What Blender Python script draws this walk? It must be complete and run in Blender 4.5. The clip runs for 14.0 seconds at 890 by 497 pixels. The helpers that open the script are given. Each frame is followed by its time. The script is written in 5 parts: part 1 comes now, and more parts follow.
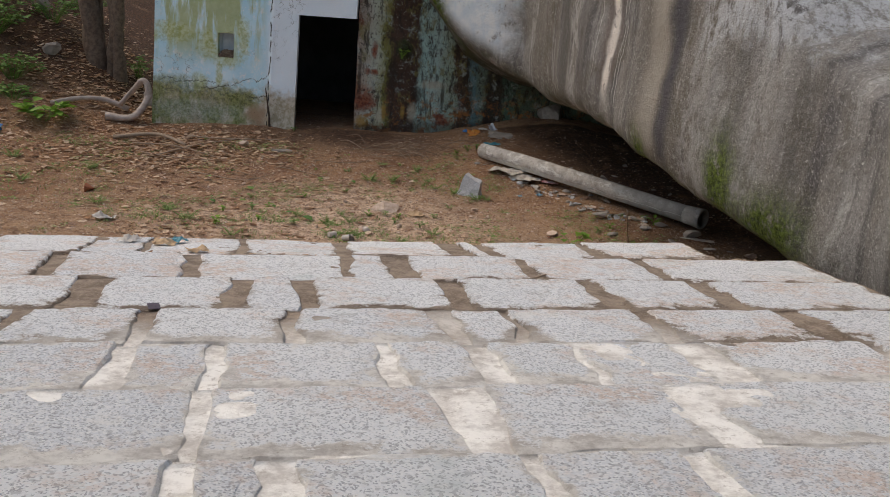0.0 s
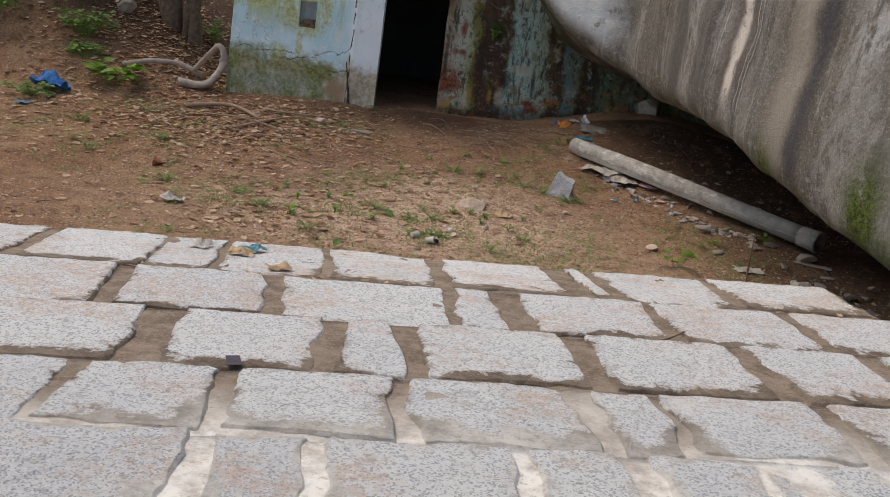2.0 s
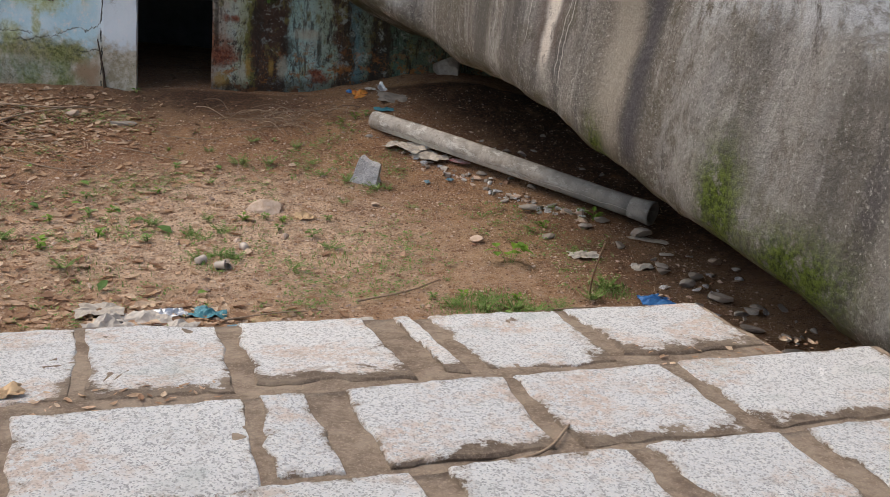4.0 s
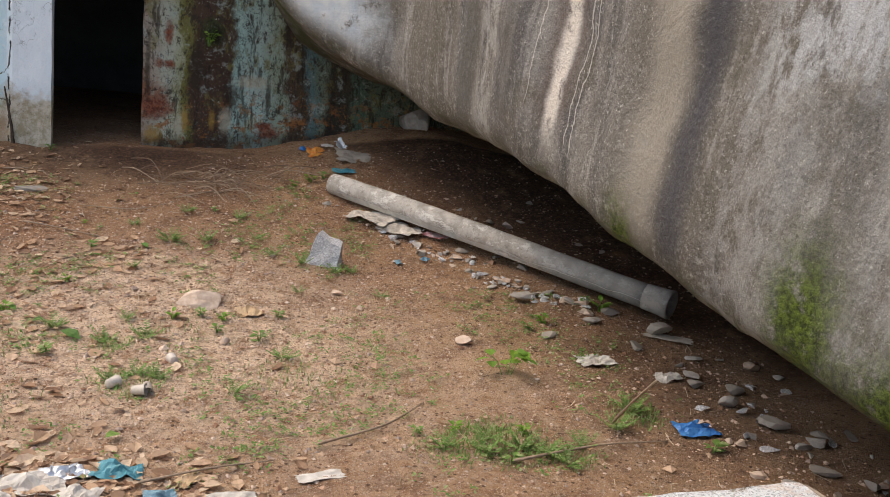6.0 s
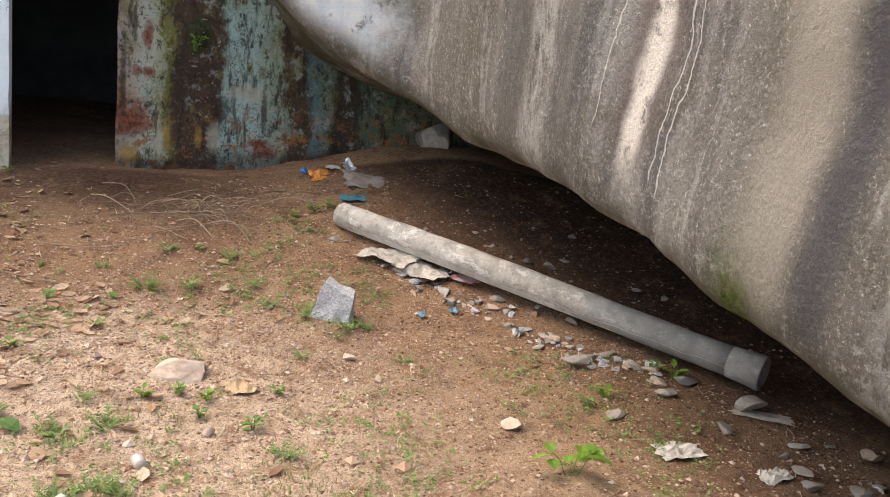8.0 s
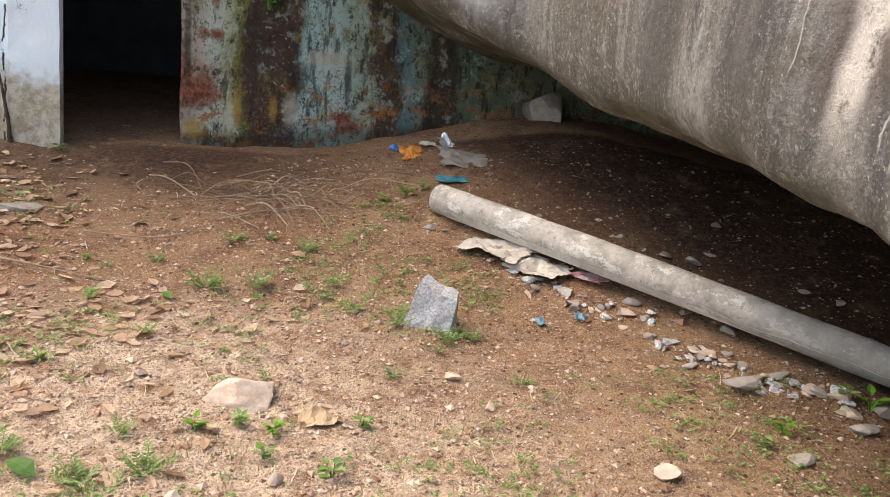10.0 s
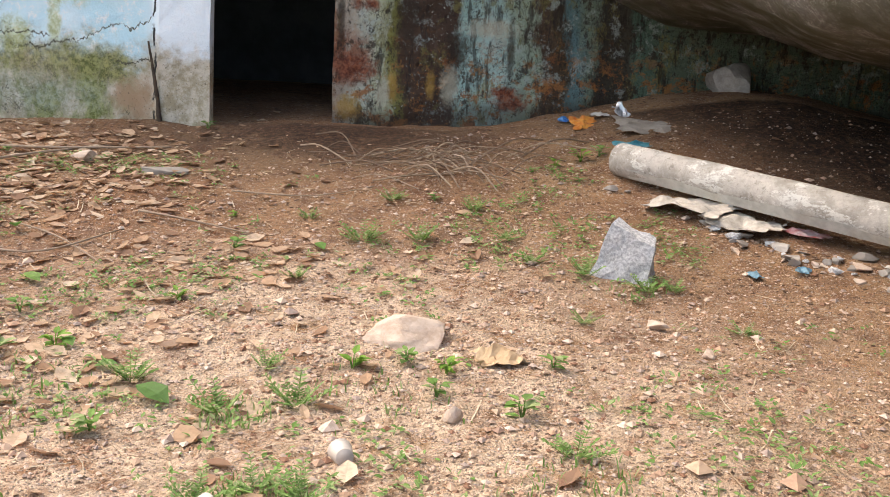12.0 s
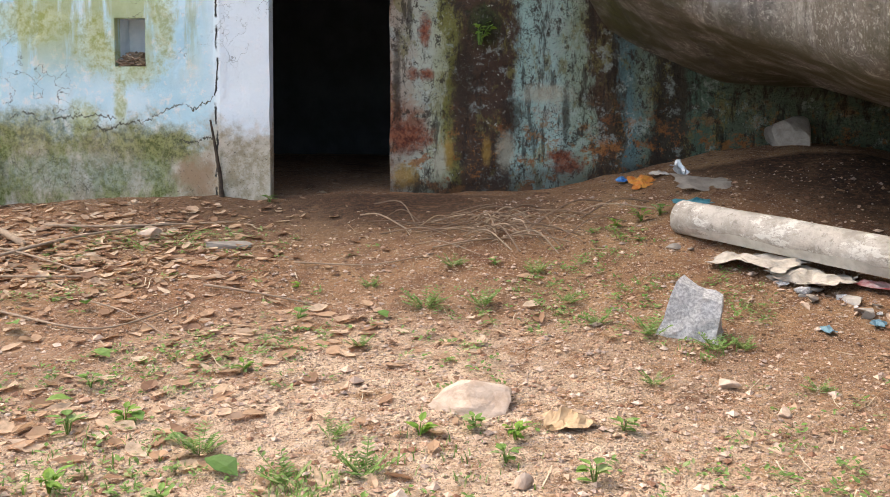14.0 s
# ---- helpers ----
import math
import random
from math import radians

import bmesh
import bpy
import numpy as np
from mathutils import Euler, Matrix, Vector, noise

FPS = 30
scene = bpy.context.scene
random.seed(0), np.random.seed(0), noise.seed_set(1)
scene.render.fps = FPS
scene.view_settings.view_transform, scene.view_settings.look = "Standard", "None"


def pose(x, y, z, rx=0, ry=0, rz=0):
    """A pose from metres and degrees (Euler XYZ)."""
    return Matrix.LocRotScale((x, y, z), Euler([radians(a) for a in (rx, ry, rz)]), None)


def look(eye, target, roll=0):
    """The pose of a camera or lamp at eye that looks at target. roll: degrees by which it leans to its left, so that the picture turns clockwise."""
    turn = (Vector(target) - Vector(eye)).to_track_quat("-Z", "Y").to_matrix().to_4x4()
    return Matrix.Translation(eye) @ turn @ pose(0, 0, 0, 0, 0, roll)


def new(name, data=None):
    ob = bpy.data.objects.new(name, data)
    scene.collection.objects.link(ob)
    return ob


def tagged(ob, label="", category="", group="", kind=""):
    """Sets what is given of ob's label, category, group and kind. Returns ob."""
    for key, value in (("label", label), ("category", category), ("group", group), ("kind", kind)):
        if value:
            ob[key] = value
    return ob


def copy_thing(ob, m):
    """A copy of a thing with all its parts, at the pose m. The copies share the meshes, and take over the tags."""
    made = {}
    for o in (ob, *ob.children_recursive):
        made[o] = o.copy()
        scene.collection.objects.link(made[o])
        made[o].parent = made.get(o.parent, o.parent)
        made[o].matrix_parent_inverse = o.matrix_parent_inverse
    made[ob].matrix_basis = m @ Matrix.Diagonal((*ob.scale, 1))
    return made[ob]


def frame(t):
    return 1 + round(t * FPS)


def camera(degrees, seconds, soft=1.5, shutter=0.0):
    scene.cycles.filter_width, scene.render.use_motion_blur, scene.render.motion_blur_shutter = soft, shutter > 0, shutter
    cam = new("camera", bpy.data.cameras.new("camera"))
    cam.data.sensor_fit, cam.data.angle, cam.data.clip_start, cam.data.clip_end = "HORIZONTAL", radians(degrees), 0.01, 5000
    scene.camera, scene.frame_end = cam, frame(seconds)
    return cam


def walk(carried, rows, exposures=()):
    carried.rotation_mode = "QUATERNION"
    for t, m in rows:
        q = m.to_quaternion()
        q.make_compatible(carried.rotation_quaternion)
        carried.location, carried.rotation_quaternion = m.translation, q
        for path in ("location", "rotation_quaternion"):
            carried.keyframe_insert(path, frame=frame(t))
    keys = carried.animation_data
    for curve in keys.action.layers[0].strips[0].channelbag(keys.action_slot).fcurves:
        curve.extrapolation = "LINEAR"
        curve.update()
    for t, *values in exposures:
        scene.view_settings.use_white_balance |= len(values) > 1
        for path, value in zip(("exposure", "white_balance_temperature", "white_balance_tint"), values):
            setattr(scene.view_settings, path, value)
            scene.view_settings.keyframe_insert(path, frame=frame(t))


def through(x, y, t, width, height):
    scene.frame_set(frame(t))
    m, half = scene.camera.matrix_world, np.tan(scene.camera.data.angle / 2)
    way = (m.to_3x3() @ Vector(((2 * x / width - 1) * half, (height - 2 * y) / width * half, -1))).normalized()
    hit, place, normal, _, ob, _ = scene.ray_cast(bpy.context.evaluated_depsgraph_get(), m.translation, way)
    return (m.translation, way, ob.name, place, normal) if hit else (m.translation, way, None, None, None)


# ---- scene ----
cam = camera(48, 14.0, soft=0.8)
PATH = [
    (0, (3.017, -15.817, 2.007), (2.902, -13.875, 1.542), 4.0),
    (0.5, (2.967, -15.503, 2.019), (2.801, -13.565, 1.551), 6.1),
    (1, (2.894, -15.348, 2.038), (2.667, -13.422, 1.547), 7.2),
    (1.5, (2.724, -15.137, 2.047), (2.489, -13.220, 1.526), 7.6),
    (2, (2.536, -14.870, 2.136), (2.323, -12.956, 1.599), 7.3),
    (2.5, (2.455, -14.456, 2.184), (2.342, -12.539, 1.628), 6.0),
    (3, (2.378, -14.111, 2.278), (2.414, -12.205, 1.676), 4.6),
    (3.2, (2.359, -13.968, 2.313), (2.437, -12.070, 1.687), 4.6),
    (5.3, (2.315, -12.046, 2.336), (2.593, -10.154, 1.747), 5.4),
    (5.5, (2.289, -11.891, 2.300), (2.568, -10.000, 1.708), 5.4),
    (6, (2.235, -11.382, 2.264), (2.534, -9.477, 1.730), 5.8),
    (6.5, (2.249, -10.763, 2.101), (2.551, -8.847, 1.615), 5.7),
    (7, (2.188, -10.347, 2.174), (2.498, -8.432, 1.686), 5.9),
    (7.2, (2.151, -10.228, 2.189), (2.463, -8.316, 1.695), 5.9),
    (9.3, (2.206, -8.717, 1.923), (2.445, -6.814, 1.357), 5.2),
    (9.5, (2.210, -8.571, 1.882), (2.424, -6.665, 1.315), 5.0),
    (10, (2.134, -8.306, 1.767), (2.280, -6.394, 1.199), 4.8),
    (10.5, (1.992, -8.001, 1.526), (2.084, -6.083, 0.965), 4.6),
    (11, (2.008, -7.749, 1.068), (1.982, -5.819, 0.545), 3.7),
    (11.5, (1.977, -7.677, 0.864), (1.855, -5.736, 0.394), 2.6),
    (12, (1.957, -7.679, 0.850), (1.819, -5.734, 0.406), 2.5),
    (12.5, (1.970, -7.678, 0.812), (1.822, -5.734, 0.369), 2.2),
    (13, (1.963, -7.666, 0.803), (1.798, -5.723, 0.359), 2.0),
    (13.5, (1.951, -7.668, 0.813), (1.721, -5.724, 0.410), 0.9),
    (14, (1.943, -7.670, 0.836), (1.682, -5.712, 0.521), -0.1),
]
walk(cam, [(t, look(eye, target, roll)) for t, eye, target, roll in PATH],
     [(0, -0.42, 7200, 8), (1.5, -0.38, 7200, 8), (3.2, -0.18, 7200, 8), (5.3, 0.08, 7200, 8), (7.2, 0.62, 7300, 8), (9.3, 0.78, 7300, 8), (11.0, 0.88, 7300, 8), (14.0, 0.92, 7300, 8)])

# ---- world and light ----
world = bpy.data.worlds.new("sky")
scene.world = world
world.use_nodes = True
wn = world.node_tree
sky = wn.nodes.new("ShaderNodeTexSky")
sky.sky_type, sky.sun_disc = "NISHITA", False
SUN_ELEV, SUN_AZ = radians(58), radians(290)
sky.sun_elevation, sky.sun_rotation = SUN_ELEV, SUN_AZ
sky.air_density, sky.dust_density = 1.0, 3.0
wn.links.new(sky.outputs[0], wn.nodes["Background"].inputs[0])
wn.nodes["Background"].inputs[1].default_value = 0.22
sun = new("sun", bpy.data.lights.new("sun", "SUN"))
sun.data.energy, sun.data.angle, sun.data.color = 1.35, radians(60), (1.0, 0.95, 0.88)
sun_dir = Vector((math.sin(SUN_AZ) * math.cos(SUN_ELEV), math.cos(SUN_AZ) * math.cos(SUN_ELEV), math.sin(SUN_ELEV)))
sun.matrix_world = look(tuple(sun_dir * 30), (0, 0, 0))


# ---- materials ----
class Mat:
    """A node material with short helpers; every texture runs in metres on world or object space."""

    def __init__(self, name, rough=0.9, metal=0.0):
        self.m = bpy.data.materials.new(name)
        self.m.use_nodes = True
        self.t = self.m.node_tree
        self.b = self.t.nodes["Principled BSDF"]
        self.b.inputs["Roughness"].default_value = rough
        self.b.inputs["Metallic"].default_value = metal
        self.b.inputs["Specular IOR Level"].default_value = 0.3
        self.geo = self.t.nodes.new("ShaderNodeNewGeometry").outputs["Position"]

    def node(self, kind, **inputs):
        n = self.t.nodes.new(kind)
        for k, v in inputs.items():
            k = int(k[1:]) if k[0] == "i" and k[1:].isdigit() else k.replace("_", " ")
            self.put(n.inputs[k], v)
        return n

    def put(self, socket, v):
        if isinstance(v, bpy.types.NodeSocket):
            self.t.links.new(v, socket)
        else:
            socket.default_value = (*v, 1.0) if isinstance(v, tuple) and len(v) == 3 and socket.type == "RGBA" else v

    def scaled(self, x=1.0, y=1.0, z=1.0, source=None, shift=(0, 0, 0)):
        n = self.node("ShaderNodeMapping", Vector=source or self.geo)
        n.inputs["Scale"].default_value = (x, y, z)
        n.inputs["Location"].default_value = shift
        return n.outputs[0]

    def noise(self, scale, detail=4.0, rough=0.6, vec=None, distort=0.0):
        return self.node("ShaderNodeTexNoise", Vector=vec or self.geo, Scale=scale, Detail=detail, Roughness=rough, Distortion=distort).outputs["Fac"]

    def voronoi(self, scale, vec=None, feature="F1", out="Distance"):
        n = self.node("ShaderNodeTexVoronoi", Vector=vec or self.geo, Scale=scale)
        n.feature = feature
        return n.outputs[out]

    def ramp(self, fac, lo, hi, smooth=True):
        n = self.node("ShaderNodeMapRange", Value=fac)
        n.interpolation_type = "SMOOTHSTEP" if smooth else "LINEAR"
        n.inputs["From Min"].default_value, n.inputs["From Max"].default_value = lo, hi
        return n.outputs[0]

    def mix(self, fac, a, b, mode="MIX"):
        n = self.t.nodes.new("ShaderNodeMix")
        n.data_type, n.blend_type = "RGBA", mode
        self.put(n.inputs[0], fac), self.put(n.inputs[6], a), self.put(n.inputs[7], b)
        return n.outputs[2]

    def math(self, op, a, b=0.0):
        n = self.t.nodes.new("ShaderNodeMath")
        n.operation = op
        self.put(n.inputs[0], a), self.put(n.inputs[1], b)
        return n.outputs[0]

    def axis(self, source=None):
        return self.node("ShaderNodeSeparateXYZ", Vector=source or self.geo).outputs

    def attr(self, name):
        n = self.t.nodes.new("ShaderNodeAttribute")
        n.attribute_name = name
        return n.outputs

    def rand(self):
        return self.t.nodes.new("ShaderNodeObjectInfo").outputs["Random"]

    def island(self):
        return self.t.nodes.new("ShaderNodeNewGeometry").outputs["Random Per Island"]

    def bump(self, height, strength=0.5, dist=0.01):
        n = self.node("ShaderNodeBump", Height=height, Strength=strength, Distance=dist)
        self.t.links.new(n.outputs[0], self.b.inputs["Normal"])

    def color(self, c):
        self.put(self.b.inputs["Base Color"], c)
        return self

    def gloss(self, r):
        self.put(self.b.inputs["Roughness"], r)


def make_dirt():
    k = Mat("red_soil", 0.95)
    big, mid, fine = k.noise(0.6, 3), k.noise(3.5, 6, 0.7), k.noise(38, 5, 0.8)
    c = k.mix(k.ramp(big, 0.35, 0.65), (0.33, 0.162, 0.08), (0.44, 0.26, 0.14))
    c = k.mix(k.ramp(mid, 0.46, 0.68), c, (0.21, 0.095, 0.05))
    sand = k.attr("sand")["Fac"]
    c = k.mix(k.math("MULTIPLY", sand, k.ramp(k.noise(6, 6, 0.75), 0.34, 0.58)), c, (0.80, 0.585, 0.42))
    c = k.mix(k.ramp(k.noise(11, 6, 0.75), 0.52, 0.66), c, k.mix(sand, (0.24, 0.13, 0.075), (0.46, 0.29, 0.19)))
    grit = k.voronoi(62)
    tone = k.voronoi(62, None, "F1", "Color")
    stones = k.math("MULTIPLY", k.ramp(grit, 0.36, 0.22), k.ramp(k.axis(tone)[0], 0.45, 0.55))
    c = k.mix(k.math("MULTIPLY", stones, k.math("ADD", 0.6, k.math("MULTIPLY", sand, 0.4))), c, k.mix(k.axis(tone)[1], (0.42, 0.28, 0.20), (0.78, 0.64, 0.54)))
    c = k.mix(k.math("MULTIPLY", k.ramp(fine, 0.54, 0.66), 0.85), c, (0.12, 0.065, 0.04))
    c = k.mix(k.math("MULTIPLY", k.ramp(k.noise(95, 3, 0.8), 0.58, 0.66), 0.8), c, (0.72, 0.58, 0.47))
    bit, hue = k.voronoi(26, None, "F1", "Distance"), k.axis(k.voronoi(26, None, "F1", "Color"))
    crumb = k.math("MULTIPLY", k.ramp(k.math("ADD", bit, k.math("MULTIPLY", k.math("SUBTRACT", k.noise(70, 4, 0.7), 0.5), 0.5)), 0.40, 0.26), k.ramp(hue[0], 0.62, 0.68))
    c = k.mix(k.math("MULTIPLY", crumb, 0.8), c, k.mix(k.ramp(hue[1], 0.45, 0.55), (0.10, 0.05, 0.03), (0.55, 0.40, 0.29)))
    # dark soil: real damp at the door, painted shade beneath the overhang
    damp_shade = k.attr("damp_shade")["Fac"]
    c = k.mix(k.math("MULTIPLY", damp_shade, k.ramp(k.noise(4, 5), 0.1, 0.5)), c, k.mix(k.ramp(k.noise(25, 5, 0.8), 0.45, 0.62), (0.055, 0.03, 0.019), (0.16, 0.08, 0.045)))
    k.color(c)
    k.bump(k.math("ADD", k.math("MULTIPLY", fine, 1.6), k.math("MULTIPLY", k.ramp(grit, 0.42, 0.12), 1.0)), 1.0, 0.02)
    return k.m


def joint_filler(k, pale):
    """Colours of the joints: brown dirt, or white cement where pale is 1."""
    dark = k.mix(k.ramp(k.noise(6, 6, 0.75), 0.35, 0.65), (0.16, 0.115, 0.085), (0.32, 0.25, 0.19))
    dark = k.mix(k.math("MULTIPLY", k.ramp(k.noise(60, 4, 0.8), 0.52, 0.62), 0.6), dark, (0.40, 0.31, 0.23))
    white = k.mix(k.ramp(k.noise(5, 6, 0.75), 0.35, 0.62), (0.52, 0.47, 0.42), (0.88, 0.84, 0.78))
    white = k.mix(k.math("MULTIPLY", k.ramp(k.noise(24, 6, 0.8), 0.54, 0.64), 0.7), white, (0.42, 0.36, 0.30))
    return k.mix(pale, dark, white)


def make_granite():
    k = Mat("granite_block", 0.8)
    r = k.rand()
    grain, big = k.axis(k.voronoi(150, None, "F1", "Color")), k.axis(k.voronoi(75, None, "F1", "Color"))
    c = k.mix(r, (0.74, 0.745, 0.76), (0.86, 0.855, 0.85))
    c = k.mix(k.math("MULTIPLY", k.ramp(grain[0], 0.60, 0.72), 0.75), c, (0.90, 0.885, 0.87))
    c = k.mix(k.math("MULTIPLY", k.ramp(grain[1], 0.74, 0.82), 0.65), c, (0.30, 0.30, 0.31))
    c = k.mix(k.math("MULTIPLY", k.ramp(big[0], 0.80, 0.86), 0.6), c, (0.88, 0.865, 0.85))
    c = k.mix(k.math("MULTIPLY", k.ramp(big[1], 0.87, 0.92), 0.45), c, (0.32, 0.31, 0.31))
    rust = k.math("MULTIPLY", k.ramp(k.noise(1.5, 5, 0.65), 0.50, 0.62), k.ramp(k.noise(20, 5, 0.8), 0.40, 0.56))
    c = k.mix(k.math("MULTIPLY", rust, 0.5), c, (0.66, 0.44, 0.30))
    c = k.mix(k.math("MULTIPLY", k.ramp(k.noise(1.3, 4, 0.6, k.scaled(1, 1, 1, None, (5, 9, 0))), 0.60, 0.72), 0.35), c, (0.40, 0.47, 0.43))
    c = k.mix(k.math("MULTIPLY", k.ramp(k.noise(5, 6, 0.75), 0.56, 0.72), 0.45), c, (0.34, 0.29, 0.25))
    c = k.mix(k.math("MULTIPLY", k.ramp(k.noise(2.5, 6, 0.75, k.scaled(1, 1, 1, None, (1, 4, 0))), 0.57, 0.68), 0.6), c, (0.86, 0.83, 0.79))
    pale, rim = k.attr("pale")["Fac"], k.attr("rim")["Fac"]
    ragged = k.math("ADD", rim, k.math("MULTIPLY", k.math("SUBTRACT", k.noise(7, 7, 0.75), 0.5), 3.0))
    c = k.mix(k.math("MULTIPLY", k.ramp(ragged, 0.55, 0.9), 0.5), c, k.mix(pale, (0.36, 0.29, 0.23), (0.74, 0.69, 0.63)))
    c = k.mix(k.ramp(ragged, 0.84, 0.93), c, joint_filler(k, pale))
    k.color(c)
    k.bump(k.math("ADD", k.noise(55, 6, 0.85), k.math("MULTIPLY", k.noise(9, 4), 1.5)), 1.0, 0.016)
    return k.m


def make_mortar():
    k = Mat("cement_mortar", 0.9)
    pale = k.attr("pale")["Fac"]
    k.color(joint_filler(k, pale))
    k.bump(k.noise(35, 6, 0.75), 0.9, 0.012)
    return k.m


def make_boulder():
    k = Mat("weathered_granite_boulder", 0.85)
    uv = k.t.nodes.new("ShaderNodeUVMap").outputs[0]
    s = k.axis(uv)[0]
    z = k.axis()[2]
    wob = k.math("MULTIPLY", k.math("SUBTRACT", k.noise(1.6, 5), 0.5), 0.22)
    su = k.math("SUBTRACT", k.math("ADD", s, wob), k.math("MULTIPLY", k.math("SUBTRACT", z, 1.3), 0.13))
    line = k.node("ShaderNodeCombineXYZ", X=su, Y=0.0, Z=k.math("MULTIPLY", z, 0.10)).outputs[0]
    a, b, d = k.noise(1.0, 4, 0.55, line), k.noise(2.4, 5, 0.6, k.scaled(1, 1, 1, line, (7, 0, 0))), k.noise(4.5, 6, 0.7, k.scaled(1, 1, 1, line, (3, 5, 0)))
    c = k.mix(k.ramp(a, 0.38, 0.62), (0.19, 0.165, 0.138), (0.305, 0.285, 0.265))
    c = k.mix(k.math("MULTIPLY", k.ramp(b, 0.50, 0.62), 0.85), c, (0.105, 0.095, 0.095))
    c = k.mix(k.math("MULTIPLY", k.ramp(d, 0.54, 0.66), 0.5), c, (0.56, 0.53, 0.50))
    c = k.mix(k.math("MULTIPLY", k.ramp(k.noise(2.2, 6, 0.7), 0.48, 0.66), 0.7), c, (0.15, 0.13, 0.10))
    c = k.mix(k.math("MULTIPLY", k.ramp(k.noise(9, 6, 0.8), 0.55, 0.66), 0.4), c, (0.12, 0.11, 0.10))
    c = k.mix(k.math("MULTIPLY", k.ramp(k.noise(30, 5, 0.8), 0.55, 0.64), 0.5), c, (0.07, 0.065, 0.06))
    c = k.mix(k.math("MULTIPLY", k.ramp(k.noise(34, 4, 0.8, k.scaled(1, 1, 1, None, (3, 3, 3))), 0.60, 0.66), 0.8), c, (0.66, 0.63, 0.58))
    shaken = k.node("ShaderNodeVectorMath", i0=k.geo, i1=k.scaled(0.05, 0.05, 0.05, k.node("ShaderNodeTexNoise", Vector=k.geo, Scale=30.0, Detail=3.0).outputs["Color"])).outputs[0]
    salt = k.axis(k.voronoi(60, shaken, "F1", "Color"))
    c = k.mix(k.math("MULTIPLY", k.ramp(salt[0], 0.78, 0.88), 0.2), c, (0.62, 0.59, 0.55))
    c = k.mix(k.math("MULTIPLY", k.ramp(salt[1], 0.78, 0.88), 0.25), c, (0.085, 0.078, 0.072))
    low = k.math("SUBTRACT", z, k.attr("lip")["Fac"])
    lichen = k.math("MULTIPLY", k.ramp(low, 0.55, 0.05), k.ramp(k.noise(16, 6, 0.85), 0.53, 0.62))
    c = k.mix(lichen, c, (0.62, 0.60, 0.54))
    c = k.mix(k.math("MULTIPLY", k.ramp(low, 0.30, 0.0), k.ramp(k.noise(4, 5), 0.35, 0.6)), c, (0.11, 0.10, 0.06))

    def band(centre, half, soft=0.05):
        return k.ramp(k.math("ABSOLUTE", k.math("SUBTRACT", su, centre)), half + soft, half - soft)

    rough = k.ramp(k.noise(7, 6, 0.75), 0.34, 0.5)
    edge = k.math("MULTIPLY", band(STREAK_S + 0.06, 0.19, 0.08), k.ramp(z, 1.1, 1.5))
    c = k.mix(k.math("MULTIPLY", edge, 0.7), c, (0.14, 0.10, 0.09))
    white = k.math("MULTIPLY", k.math("MULTIPLY", band(STREAK_S + 0.06, 0.085), k.ramp(k.math("ADD", z, k.math("MULTIPLY", wob, 1.2)), 1.05, 1.4)), rough)
    c = k.mix(white, c, (0.80, 0.73, 0.66))
    for off, bottom in ((0.30, 1.12), (0.37, 1.05), (-0.26, 1.35)):
        thin = k.math("MULTIPLY", k.math("MULTIPLY", band(STREAK_S + off, 0.004, 0.006), k.ramp(z, bottom, bottom + 0.1)), 0.9)
        c = k.mix(thin, c, (0.72, 0.69, 0.64))
    grain = k.ramp(k.noise(9, 6, 0.8, k.scaled(1, 1, 0.45)), 0.40, 0.58)
    for off, half, soft, tone, much in ((1.22, 0.17, 0.10, (0.40, 0.355, 0.30), 0.85), (1.55, 0.11, 0.10, (0.085, 0.08, 0.09), 0.85), (-0.62, 0.12, 0.10, (0.13, 0.115, 0.105), 0.6), (-1.35, 0.16, 0.12, (0.10, 0.095, 0.09), 0.6)):
        c = k.mix(k.math("MULTIPLY", band(STREAK_S + off, half, soft), k.math("MULTIPLY", k.ramp(low, 0.0, 0.35), much)), c, tone)
    for off, half, tone in ((2.12, 0.24, (0.48, 0.46, 0.44)), (2.62, 0.16, (0.10, 0.092, 0.085)), (3.1, 0.2, (0.44, 0.42, 0.40)), (3.55, 0.14, (0.11, 0.10, 0.09)), (-1.0, 0.16, (0.58, 0.56, 0.53))):
        c = k.mix(k.math("MULTIPLY", k.math("MULTIPLY", band(STREAK_S + off, half, 0.12), grain), 0.5), c, tone)
    crown = k.math("MULTIPLY", k.ramp(k.math("ADD", z, k.math("MULTIPLY", k.math("SUBTRACT", k.noise(1.7, 5, 0.7), 0.5), 2.0)), 1.75, 2.2), k.ramp(su, STREAK_S + 1.6, STREAK_S + 2.4))
    c = k.mix(k.math("MULTIPLY", k.math("MULTIPLY", crown, grain), 0.75), c, (0.60, 0.61, 0.63))
    paint = k.math("MULTIPLY", k.ramp(k.math("ADD", su, k.math("MULTIPLY", k.noise(5, 5), 0.7)), PAINT_S + 0.55, PAINT_S - 0.05), k.ramp(k.noise(4.5, 6, 0.8), 0.30, 0.44))
    c = k.mix(k.math("MULTIPLY", paint, k.ramp(low, 0.12, 0.4)), c, k.mix(k.ramp(k.noise(6, 5), 0.35, 0.65), (0.70, 0.77, 0.82), (0.86, 0.88, 0.88)))
    moss = k.attr("moss")["Fac"]
    c = k.mix(k.math("MULTIPLY", moss, k.ramp(k.noise(7, 6, 0.75), 0.32, 0.5)), c, k.mix(k.ramp(k.noise(24, 4, 0.75), 0.35, 0.65), (0.035, 0.05, 0.01), (0.14, 0.19, 0.025)))
    k.color(c)
